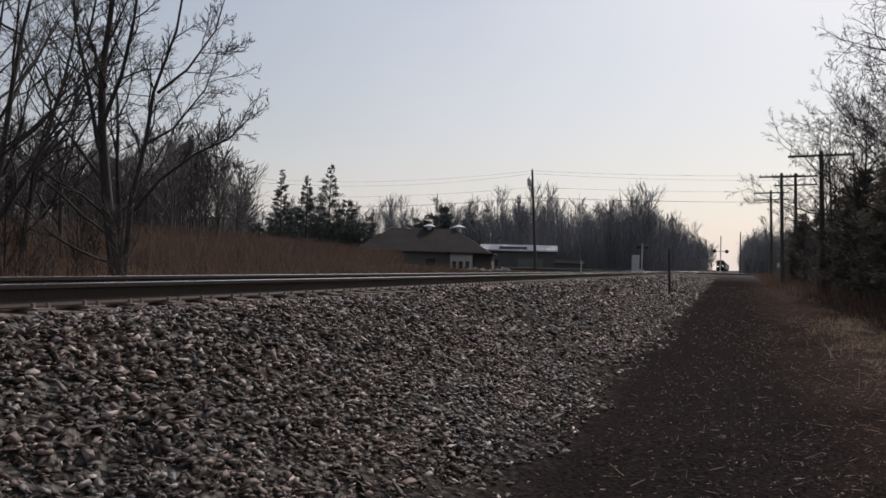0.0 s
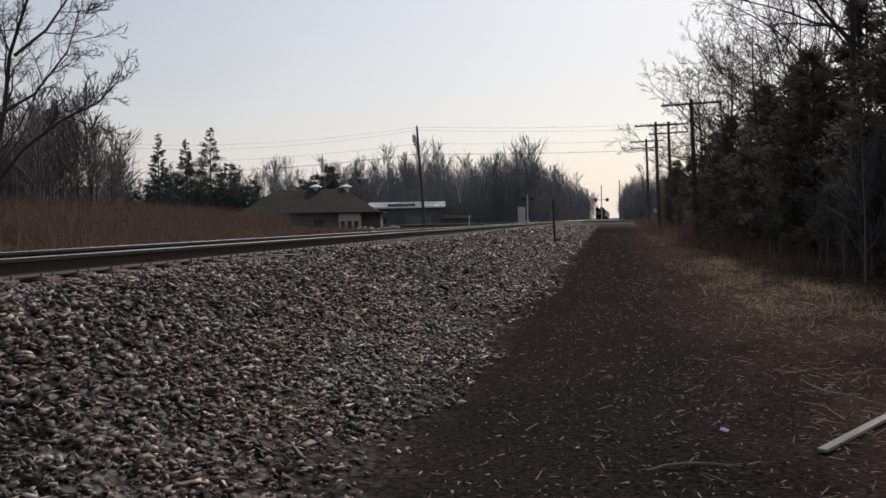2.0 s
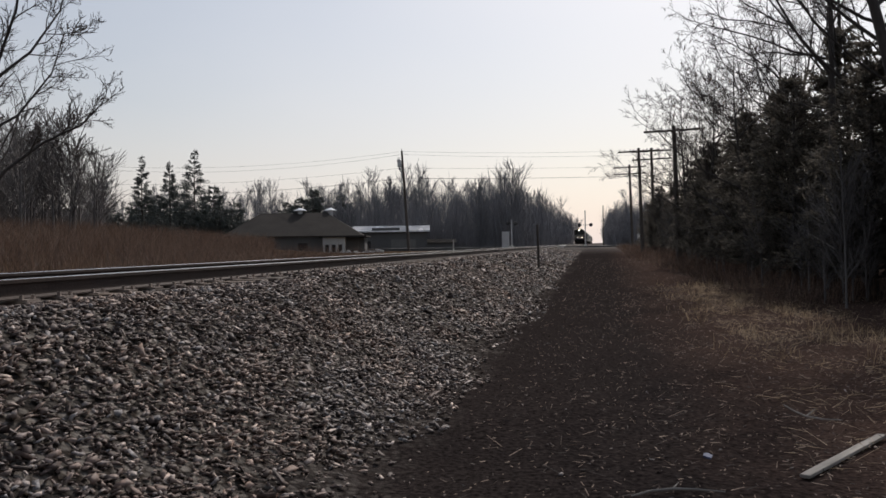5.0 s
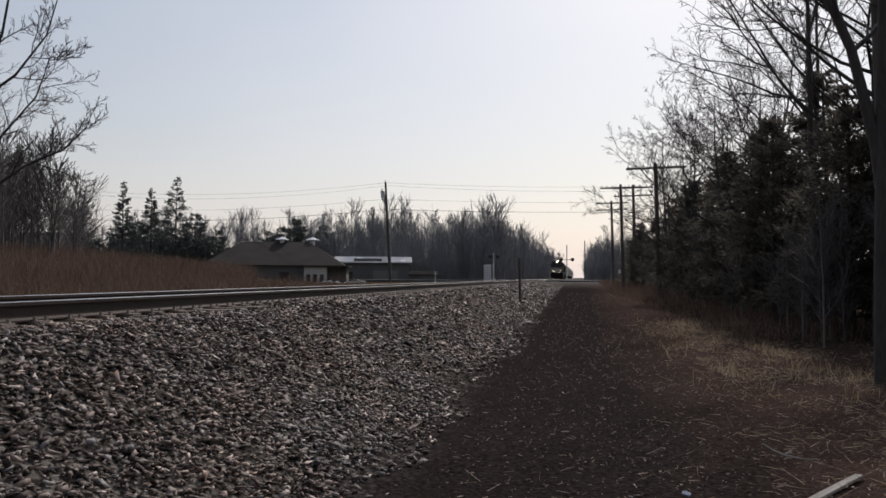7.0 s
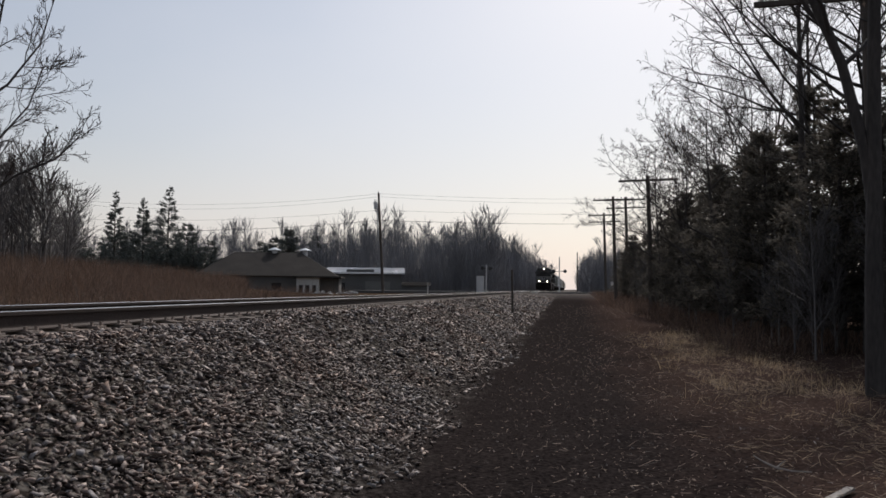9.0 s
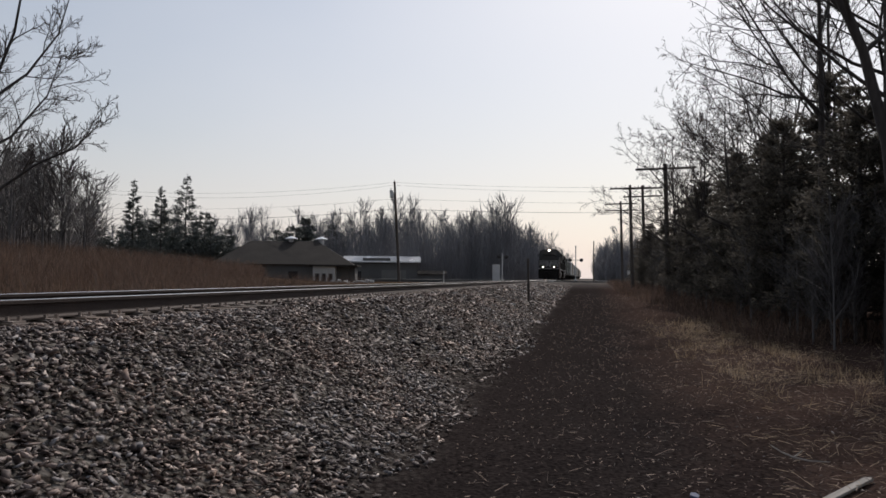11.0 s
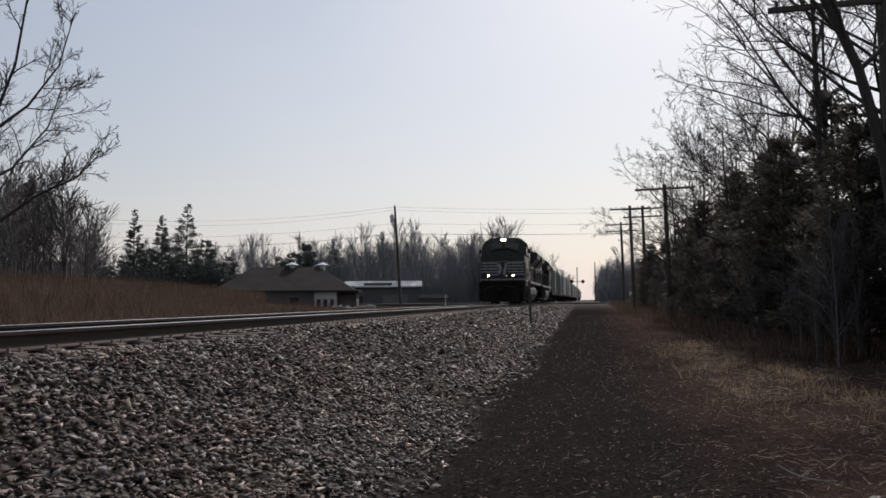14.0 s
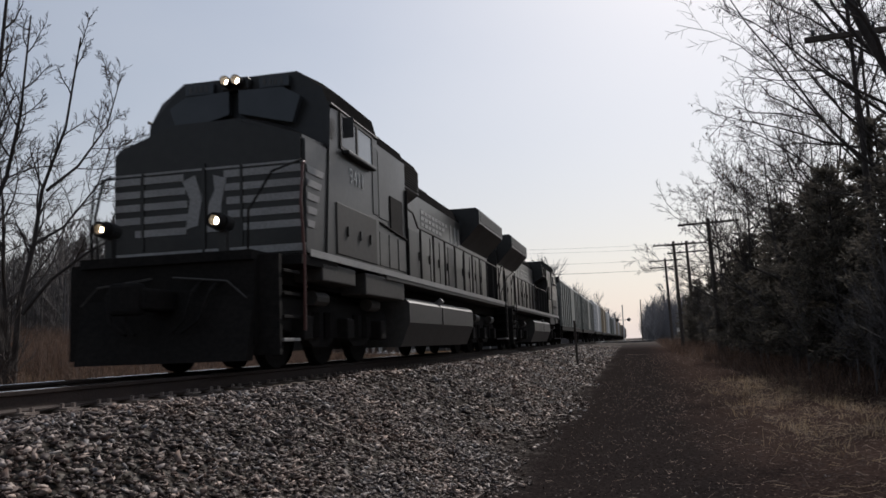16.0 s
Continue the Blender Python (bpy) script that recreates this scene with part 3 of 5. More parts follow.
# trees over the track, on the field side
def forked_tree(m, seed):
    """A tree that forks low: one stem leans back, one rises, and long boughs sweep out to both sides."""
    rng = random.Random(seed)
    ob = thing("bare_tree", m, "tall leafless tree with a forked dark trunk beside the track", "tree", "leafless trees by the field")
    trunk_line = ((0, -0.4), (-0.25, 1.2), (-0.45, 2.4), (-0.62, 3.7), (-0.6, 5.0), (-0.45, 6.6), (-0.3, 8.8))
    boughs = ((((-0.6, 3.3), (-1.0, 4.5), (-1.3, 6.0), (-1.5, 8.0)), 0.07), (((-0.62, 3.6), (-0.2, 4.8), (0.1, 6.0), (0.3, 8.0)), 0.07),
              (((0.0, 0.6), (0.2, 2.2), (0.45, 3.5), (0.7, 4.6), (1.1, 6.0), (1.5, 8.0)), 0.085), (((0.25, 2.0), (0.9, 2.7), (1.8, 3.3), (2.6, 3.7), (3.1, 4.2)), 0.05),
              (((0.45, 3.4), (1.2, 3.9), (2.0, 4.9), (2.4, 5.8)), 0.045), (((-0.5, 2.6), (-1.3, 3.4), (-2.2, 4.4), (-2.8, 5.6)), 0.05),
              (((0.7, 4.6), (1.5, 5.2), (2.2, 6.2), (2.6, 7.5)), 0.045), (((-0.4, 1.9), (-1.1, 2.3), (-2.0, 2.7), (-2.9, 3.5)), 0.04), (((-0.6, 4.6), (-0.9, 5.6), (-0.7, 7.0)), 0.05))

    def line(pts):
        v, out = rng.uniform(-0.2, 0.2), []
        pts = [(0.82 * u, w) for u, w in pts]
        drift = rng.uniform(-0.35, 0.35)
        for k, (u, w) in enumerate(pts):
            out.append(Vector((u + rng.uniform(-0.06, 0.06), (v + drift * k) * min(1, k), w)))
        return out
    stem, thin = Wood(), Wood()
    spine = line(trunk_line)
    stem.limb(spine, 0.15, 0.03, 10)
    branch_out(rng, spine, 0.09, 2.0, (9, 8, 5), 0, stem, thin, first=0.45)
    put_under(stem.object("trunk", M_BARK), ob)
    for pts, r in boughs:
        wood = Wood()
        pts = line(pts)
        wood.limb(pts, r * 0.8, r * 0.2, 7)
        branch_out(rng, pts, r * 0.7, 1.55, (11, 8, 6), 0, wood, thin, first=0.3)
        put_under(wood.object("bough", M_BARK), ob)
    put_under(thin.object("crown", M_TWIG), ob, "crown of fine leafless twigs")
    return ob


forked_tree(pose(-12.4, 14.45, land(-12.4, 14.45), 0, 0, 39.7), 11)
for k, (x, y, h, s) in enumerate(((-13.5, 11.6, 7.5, 21), (-15.5, 13.5, 9, 22), (-17.5, 15.5, 8, 23), (-15.0, 17.5, 6.5, 24), (-19, 18.0, 9, 25), (-14.5, 9.0, 8, 26), (-22, 22.5, 8, 27))):
    bare_tree("bare_tree", s, pose(x, y, land(x, y), 0, 0, k * 70), h, 0.09 + 0.01 * (k % 3), 10, (6, 5, 4), "slender leafless tree in the brushy field edge", fork=0.12, spread=0.6, group="leafless trees by the field")


# bare woodland in the distance: joined trees
def far_proto(seed, thick):
    rng = random.Random(seed)
    w = Wood()
    trunk = wander(rng, (0, 0, 0), (0, 0, 1), 1.0, 5, 0.05, 0.06)
    w.limb(trunk, 0.008 * thick, 0.0016, 4)
    for k in range(18):
        t = 0.12 + 0.84 * (k + rng.random()) / 18
        p, d = along(trunk, t)
        L = 0.36 * math.sin(math.pi * min(0.93, 0.2 + 0.78 * t)) * rng.uniform(0.7, 1.15)
        pts = wander(rng, p, side_way(rng, d, rng.uniform(0.3, 0.8)), L, 3, 0.14, 0.16)
        w.limb(pts, 0.0034 * thick, 0.0016, 3)
        for j in range(10):
            q, e = along(pts, min(0.99, rng.uniform(0.1, 1)))
            tw = wander(rng, q, side_way(rng, e, rng.uniform(0.2, 0.8)), L * rng.uniform(0.25, 0.6), 1, 0.2, 0.2)
            w.limb(tw, 0.0024 * thick, 0.0013 * thick, 3)
    return w.arrays()


FAR = [far_proto(60 + k, 1.0) for k in range(5)]


def woodland(name, spots, label, material=None, broad=1.0):
    rng = np.random.default_rng(len(spots))
    vs, fs, start = [], [], 0
    for x, y, z, h in spots:
        v, f = FAR[rng.integers(0, 5)]
        a = rng.uniform(0, 6.28)
        c, s = np.cos(a), np.sin(a)
        wide = rng.uniform(0.85, 1.35) * broad
        q = np.stack(((v[:, 0] * c - v[:, 1] * s) * h * wide + x, (v[:, 0] * s + v[:, 1] * c) * h * wide + y, v[:, 2] * h + z), 1)
        vs.append(q)
        fs.append(f + start)
        start += len(v)
    ob = fast_mesh(name, np.concatenate(vs), np.concatenate(fs), material or M_HAZED_TWIG)
    return tagged(ob, label, "woodland", kind="stuff")


wr = random.Random(77)
spots = []
for _ in range(185):     # beside the track past the crossing, field side
    y = 118 + 380 * wr.random() ** 1.6
    x = TRACK_X - 5.5 - 30 * wr.random() ** 1.4
    spots.append((x, y, 0.6, wr.uniform(8.5, 13.0) if y < 190 else wr.uniform(10, 15)))
for _ in range(70):
    y = 117 + 330 * wr.random() ** 1.6
    spots.append((TRACK_X - 5 - 7 * wr.random(), y, 0.6, wr.uniform(2.5, 5.0)))
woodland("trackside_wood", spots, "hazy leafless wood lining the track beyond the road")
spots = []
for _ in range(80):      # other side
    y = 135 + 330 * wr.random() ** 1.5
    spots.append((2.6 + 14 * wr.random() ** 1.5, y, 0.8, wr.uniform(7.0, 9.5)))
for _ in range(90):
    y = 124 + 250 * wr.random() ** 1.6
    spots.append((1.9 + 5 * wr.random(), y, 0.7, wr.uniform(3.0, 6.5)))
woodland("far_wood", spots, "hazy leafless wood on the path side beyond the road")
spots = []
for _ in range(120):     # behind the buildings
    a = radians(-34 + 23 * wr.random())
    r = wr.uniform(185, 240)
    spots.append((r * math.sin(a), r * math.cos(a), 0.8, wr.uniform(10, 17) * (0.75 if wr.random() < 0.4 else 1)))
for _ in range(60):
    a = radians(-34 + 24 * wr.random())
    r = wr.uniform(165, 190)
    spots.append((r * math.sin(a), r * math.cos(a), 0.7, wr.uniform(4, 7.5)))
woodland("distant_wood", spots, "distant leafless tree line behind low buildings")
spots = []
for _ in range(125):      # grove on the field's hill
    a = radians(-50 + 17 * wr.random())
    r = wr.uniform(52, 85)
    spots.append((r * math.sin(a), r * math.cos(a), land(r * math.sin(a), r * math.cos(a)), wr.uniform(4.6, 7.0) * (1.12 if a < radians(-34.5) else 0.95)))
woodland("hill_grove", spots, "dark leafless grove round a house on the rise", M_GROVE, 1.3)

# evergreens
for az, r, h, s in ((-30.6, 130, 15.0, 1), (-28.9, 128, 14.0, 2), (-27.35, 122, 15.2, 3)):
    a = radians(az)
    conifer("spruce", 30 + s, pose(r * math.sin(a), r * math.cos(a), 0.8, 0, 0, s * 40), h, 5.0 if s == 3 else 3.7, "tall dark spruce with drooping tiers behind the field", M_SPRUCE, 46, 4, 0.42, 0.28, 8500, "spruces behind the field", power=1.0, trunk_r=0.2)
for k in range(54):
    a = radians(-31 + 18.5 * wr.random() if k < 24 else -33 + 8.5 * wr.random() if k < 42 else -34.2 + 5 * wr.random())
    r = wr.uniform(135, 175) if k < 24 else wr.uniform(112, 120) if k < 42 else wr.uniform(98, 108)
    h = wr.uniform(7, 12) if k < 24 else wr.uniform(5.0, 7.4) if k < 42 else wr.uniform(4.0, 5.8)
    first = conifer("evergreen", 90, pose(0, 0, 0), 7.0, 2.3, "dark ragged evergreen in the distant tree line", M_SPRUCE, 16, 6, 0.1, 0.42, 1500, "distant evergreens", power=0.7) if k == 0 else first
    ob = first if k == 0 else copy_thing(first, Matrix())
    ob.matrix_basis = pose(r * math.sin(a), r * math.cos(a), 0.6, 0, 0, k * 77) @ Matrix.Scale(h / 7.0, 4)

# cedars and bare trees on the path side
CEDARS = ((7.2, 15.5, 6.2, 2.1), (5.9, 19.5, 5.9, 2.0), (8.0, 20.0, 7.6, 2.4), (5.4, 24.5, 5.8, 2.0), (7.2, 25.5, 7.2, 2.3), (5.2, 30.0, 5.6, 2.0), (7.0, 32.0, 7.0, 2.2), (5.0, 37.0, 5.4, 1.9), (6.8, 40.0, 6.6, 2.1), (5.1, 45.0, 5.2, 1.8), (6.5, 50.0, 6.2, 2.0), (5.4, 58.0, 5.0, 1.8), (9.0, 13.0, 6.5, 2.3), (9.5, 17.0, 7.5, 2.4), (4.7, 64.0, 5.2, 1.8), (5.2, 72.0, 5.0, 1.9), (5.0, 84.0, 4.5, 1.8))
cedar_kinds = []
for k, (x, y, h, w) in enumerate(CEDARS):
    if k < 4:
        ob = conifer("cedar", 40 + k, pose(0, 0, 0), 6.5, 2.1, "dense dark evergreen cedar at the edge of the path", M_NEEDLE, 28, 8, 0.25, 0.165, 9500, "cedars along the path", low=0.1, power=0.7)
        cedar_kinds.append(ob)
    else:
        ob = copy_thing(cedar_kinds[k % 4], Matrix())
    ob.matrix_basis = pose(x, y, land(x, y) - 0.1, 0, 0, k * 97) @ Matrix.Diagonal((w / 2.1, w / 2.1, h / 6.5 * (1.06 if 23 < y < 60 else 1.0), 1))
for k, (x, y, h, r, s) in enumerate(((7.2, 27.0, 11.5, 0.13, 51), (7.4, 35.0, 10.5, 0.12, 52), (8.4, 22.0, 12.0, 0.14, 53), (7.4, 44.0, 9.0, 0.12, 54), (9.6, 30.0, 12.0, 0.13, 55), (6.0, 18.2, 10.0, 0.11, 56), (5.6, 50.0, 6.8, 0.1, 57), (5.4, 59.0, 6.2, 0.1, 59), (6.0, 38.0, 8.0, 0.1, 61), (6.2, 30.5, 8.6, 0.1, 62), (4.7, 36.5, 8.6, 0.08, 64), (4.5, 43.0, 9.0, 0.08, 65), (5.0, 29.0, 7.6, 0.08, 66))):
    bare_tree("bare_tree", s, pose(x, y, land(x, y), 0, 0, 60 * k), h, r, 13, (7, 6, 5), "leafless tree rising behind the dark cedars", fork=0.22, spread=0.64, reach=0.74, lean=(-0.05, 0), group="leafless trees along the path", arch=0.065, leaves=260)
bare_tree("bare_tree", 63, pose(5.75, 22.1, land(5.75, 22.1), 0, 0, 20), 13.5, 0.11, 11, (7, 6, 5), "slim upright leafless tree among the cedars", fork=0.4, spread=0.6, group="leafless trees along the path", bend=0.02, arch=0.03, leaves=200)
# the near tree: two upright stems and a limb leaning off
near = bare_tree("bare_tree", 58, pose(4.10, 12.2, land(4.10, 12.2)), 14.0, 0.128, 7, (5, 5, 4), "leafless tree with twin stems and a leaning limb beside the path", fork=0.45, spread=0.42, group="leafless trees along the path", bend=0.012)


spots = []
for _ in range(75):      # leafless brush in front of the cedars
    y = 17 + 54 * wr.random() ** 1.3
    spots.append((4.3 + 0.03 * max(0, 25 - y) + 2.0 * wr.random(), y, land(4.5, y) - 0.05, wr.uniform(1.4, 3.6)))
brush = []
for _ in range(75):
    x, y = -10.6 - 10 * wr.random(), 6 + 20 * wr.random()
    if x > -0.82 * y:
        continue
    brush.append((x, y, land(x, y) - 0.05, wr.uniform(1.2, 3.2)))
woodland("field_brush", brush, "dark tangled brush under the field-side trees", M_TWIG)
woodland("undergrowth", spots, "tangled leafless brush at the foot of the cedars", M_GROVE)
side_limb = Wood()
lr = random.Random(5)
pts = [Vector(c) for c in ((0.02, 0, 2.6), (-0.06, 0.0, 3.3), (-0.2, 0.03, 3.95), (-0.37, 0.0, 4.63), (-0.84, -0.1, 5.68), (-1.2, -0.1, 7.0), (-1.45, 0.1, 8.6))]
side_limb.limb(pts, 0.095, 0.04, 8)
limb_twigs = Wood()
branch_out(lr, pts, 0.1, 2.6, (9, 6, 5), 0, side_limb, limb_twigs, first=0.45)
put_under(side_limb.object("side_limb", M_BARK), near)
second_stem = Wood()
pts = [Vector(c) for c in ((0.27, 0.1, -0.2), (0.31, 0.1, 1.6), (0.33, 0.12, 3.2), (0.36, 0.1, 5.2), (0.45, 0.15, 8.5), (0.6, 0.2, 12.5))]
second_stem.limb(pts, 0.115, 0.04, 9)
branch_out(lr, pts, 0.1, 2.4, (8, 6, 5), 0, second_stem, limb_twigs, first=0.5)
put_under(second_stem.object("second_stem", M_BARK), near)
tagged(put_under(limb_twigs.object("side_twigs", M_TWIG), near), kind="stuff")


# ---- grass, weeds and litter ----
def right_grass(rng):
    while True:
        y = 9.5 + 17 * rng.random() ** 1.2
        x = rng.normal(3.1, 0.95)
        if 1.5 < x < 5.5 and noise.noise(Vector((x * 1.6, y * 1.0, 2))) > 0.2 and (y > 12.5 or rng.random() < 0.3):
            return x, y, land(x, y) - 0.02


def matted_grass(rng):
    while True:
        y = 5.5 + 20 * rng.random()
        x = rng.normal(3.2, 1.0)
        if 1.3 < x < 6 and noise.noise(Vector((x * 0.9, y * 0.6, 12))) > -0.15:
            return x, y, land(x, y) + 0.02


tagged(blades("dry_grass", 3400, right_grass, (0.08, 0.34), 0.0036, 1.15, 5, M_DRY), "tufts of dry straw-coloured grass beside the path", "grass", kind="stuff")


def field_weed(rng):
    while True:
        y = rng.uniform(6, 85)
        x = -9.8 - 28 * rng.random() ** 1.2
        if y > 38 and x > -0.41 * y:
            continue
        if y < 22 and rng.random() < 0.65:
            continue
        if noise.noise(Vector((x * 0.25, y * 0.15, 7))) > -0.35:
            return x, y, land(x, y) - 0.02


tagged(blades("brown_weeds", 62000, field_weed, (0.6, 1.5), 0.008, 0.45, 6, M_WEED), "tall reddish-brown dead weeds over the field", "weeds", kind="stuff")


def litter_spot(rng):
    y = 1.8 + 50 * rng.random() ** 2.2
    x = -1.2 + 6.7 * rng.random() ** 0.7
    return x, y, land(x, y) + 0.02


def straw(name, n, place, length, width, seed, material):
    rng = np.random.default_rng(seed)
    P = np.array([place(rng) for _ in range(n)])
    L = rng.uniform(*length, n) * rng.uniform(0.4, 1, n)
    a = rng.uniform(0, 2 * np.pi, n)
    way = np.stack((np.cos(a), np.sin(a), rng.normal(0.05, 0.25, n)), 1)
    side = np.stack((-np.sin(a), np.cos(a), rng.normal(0, 0.5, n)), 1) * (width * rng.uniform(0.5, 1.5, n))[:, None]
    up = np.array((0, 0, width))
    v = np.stack((P - side, P + side, P + way * L[:, None] + side * 0.6, P + way * L[:, None] - side * 0.6, P + way * (L * 0.5)[:, None] + up), 1).reshape(-1, 3)
    k = (np.arange(n) * 5)[:, None]
    tris = np.concatenate((k + [[0, 1, 4]], k + [[1, 2, 4]], k + [[2, 3, 4]], k + [[3, 0, 4]]))
    return fast_mesh(name, v, tris, material)


tagged(straw("leaf_litter", 9000, litter_spot, (0.02, 0.17), 0.0026, 9, M_LITTER), "dead leaves, straw and bits of twig on the ground", "leaf litter", kind="stuff")
tagged(straw("chaff", 16000, litter_spot, (0.012, 0.05), 0.0035, 19, M_LITTER), "fine brown chaff and leaf crumbs over the ground", "leaf litter", kind="stuff")


tagged(straw("matted_grass", 4800, matted_grass, (0.08, 0.34), 0.0022, 29, M_DRY), "flattened dry grass matted over the leaf litter", "grass", kind="stuff")


# fine twigs and saplings that close the distant woods
def track_thicket(rng):
    y = 117 + 300 * rng.random() ** 1.7
    x = TRACK_X - 5.2 - 27 * rng.random() ** 1.2
    crest = 7.4 + 3.6 * noise.noise(Vector((x * 0.09, y * 0.05, 4))) + 0.006 * (y - 117)
    return x, y, 0.5 + max(0.0, crest) * rng.random() ** 1.3


def path_thicket(rng):
    y = 132 + 230 * rng.random() ** 1.6
    x = 1.9 + 12 * rng.random() ** 1.4
    return x, y, 0.5 + (5.0 + 2.0 * noise.noise(Vector((x * 0.1, y * 0.05, 9)))) * rng.random() ** 1.3


def distant_thicket(rng):
    a, r = radians(-36 + 27 * rng.random()), rng.uniform(150, 190)
    return r * math.sin(a), r * math.cos(a), 0.3 + (2.6 + 2.4 * noise.noise(Vector((a * 30, 0, 2)))) * rng.random() ** 1.4


tagged(blades("track_thicket", 62000, track_thicket, (1.4, 3.6), 0.02, 0.24, 31, M_HAZED_TWIG), "dense grey thicket of saplings along the track beyond the road", "thicket", kind="stuff")
tagged(blades("path_thicket", 26000, path_thicket, (1.4, 3.2), 0.022, 0.24, 32, M_HAZED_TWIG), "dense grey thicket of saplings on the path side", "thicket", kind="stuff")
tagged(blades("distant_thicket", 24000, distant_thicket, (2.0, 4.5), 0.032, 0.22, 33, M_HAZED_TWIG), "dense dark brush below the distant tree line", "thicket", kind="stuff")


def foot_weed(rng):
    y = 18 + 74 * rng.random() ** 1.2
    x = 3.3 - 1.5 * smooth_step(24, 55, y) + 3.6 * rng.random() ** 0.8
    return x, y, land(x, y) - 0.02


tagged(blades("trackside_weeds", 13000, foot_weed, (0.2, 0.85), 0.007, 0.6, 34, M_WEED), "reddish-brown dead weeds along the foot of the cedars", "weeds", kind="stuff")


# ---- poles and wires ----
def telegraph_pole(x, y, top_z, arms, half, lean=0.0, label="weathered wooden telegraph pole with crossarms"):
    z = land(x, y)
    ob = thing("telegraph_pole", pose(x, y, z, 0, lean, 0), label, "telegraph pole", "telegraph poles")
    h = top_z - z
    part("pole", tube(bmesh.new(), [(0, 0, -0.3), (0, 0, h * 0.5), (0, 0, h)], [0.14, 0.125, 0.10], 10), M_POLE, ob)
    for k in range(arms):
        za = h - 0.25 - 0.62 * k
        arm = part("crossarm", box(bmesh.new(), -half, -0.13, za - 0.055, half, -0.04, za + 0.055, bevel=0.008), M_POLE, ob)
        for s in (-0.92, -0.68, -0.4, 0.4, 0.68, 0.92):
            part("insulator", tube(bmesh.new(), [(s * half, -0.085, za + 0.05), (s * half, -0.085, za + 0.12), (s * half, -0.085, za + 0.19)], [0.012, 0.035, 0.02], 6), M_DARKGLASS, arm)
        for s in (-1, 1):
            part("brace", tube(bmesh.new(), [(s * half * 0.45, -0.085, za - 0.03), (0, -0.1, za - 0.5)], 0.014, 5), M_WIRE, ob)
    return ob


telegraph_pole(3.15, 80, 1.5 + 7.35, 2, 1.5, -1.5)
telegraph_pole(3.2, 63, 1.5 + 7.0, 1, 1.5, -1.5)
telegraph_pole(4.3, 66, 1.5 + 7.3, 2, 1.5, -1.5)
telegraph_pole(4.15, 45, 1.5 + 6.1, 1, 1.55, -1.5)
telegraph_pole(5.9, 17.0, 7.5, 1, 2.1, -2)
telegraph_pole(1.0, 180, 1.5 + 8.0, 0, 1.3, 0, "plain weathered pole far along the track")

PX, PY = -22.7, 98.0
zb = land(PX, PY)
upole = thing("utility_pole", pose(PX, PY, zb, 0, -3.3, 0), "tall wooden utility pole with a transformer by the road", "utility pole")
H = 13.1 - zb
part("pole", tube(bmesh.new(), [(0, 0, -0.3), (0, 0, H * 0.5), (0, 0, H)], [0.19, 0.16, 0.12], 12), M_POLE, upole)
bm = tube(bmesh.new(), [(-0.42, 0, H - 1.95), (-0.42, 0, H - 1.88), (-0.42, 0, H - 1.05), (-0.42, 0, H - 1.0)], [0.2, 0.24, 0.24, 0.17], 12)
tr = part("transformer", bm, M_GREY_METAL, upole, "grey cylindrical transformer")
for s in (-0.1, 0.1):
    part("bushing", tube(bmesh.new(), [(-0.42 + s, 0, H - 1.0), (-0.42 + s, 0, H - 0.75)], 0.04, 6), M_BLOCK, tr)
part("bracket", B((-0.25, -0.05, H - 1.6, 0.02, 0.05, H - 1.5)), M_GREY_METAL, upole)
for dz in (0.0, 0.35):
    part("insulator", tube(bmesh.new(), [(0, 0, H - dz), (0, 0, H - dz + 0.22)], 0.05, 6), M_BLOCK, upole)


def wire(a, b, sag, r, label):
    pts = []
    for k in range(17):
        t = k / 16
        p = Vector(a).lerp(Vector(b), t)
        p.z -= sag * 4 * t * (1 - t)
        pts.append(p)
    ob = part("overhead_wire", tube(bmesh.new(), pts, r, 4), M_WIRE, None)
    return tagged(ob, label, "wire", "overhead wires")


for z0, zl, zr, sag in ((13.1, 13.4, 13.0, 1.1), (12.75, 13.0, 12.6, 1.3), (11.1, 10.8, 10.9, 0.8), (9.85, 9.4, 9.9, 0.8)):
    tx = PX - (z0 - 1.0) * 0.057
    wire((tx, PY, z0 - 0.1), (tx - 46, PY + 3, zl - 0.2), sag, 0.013 if z0 > 10 else 0.024, "thin black overhead wire along the road")
    wire((tx, PY, z0 - 0.1), (tx + 52, PY + 2, zr), sag * 0.7, 0.013 if z0 > 10 else 0.024, "thin black overhead wire along the road")
lp = thing("utility_pole", pose(PX - 46.5, PY + 3, land(PX - 46, PY)), "distant wooden utility pole by the road", "utility pole")
part("pole", tube(bmesh.new(), [(0, 0, -0.3), (0, 0, 12.6)], [0.17, 0.12], 8), M_POLE, lp)

# marker post at the foot of the ballast
post = thing("marker_post", pose(-2.42, 34, land(-2.42, 34), 0, -1.5, 0), "dark thin wooden marker post in the ballast", "post")
part("post", box(bmesh.new(), -0.045, -0.035, -0.3, 0.045, 0.035, 1.75, bevel=0.008), M_POLE, post)
part("cap", box(bmesh.new(), -0.05, -0.04, 1.75, 0.05, 0.04, 1.8, bevel=0.006), M_POLE, post)

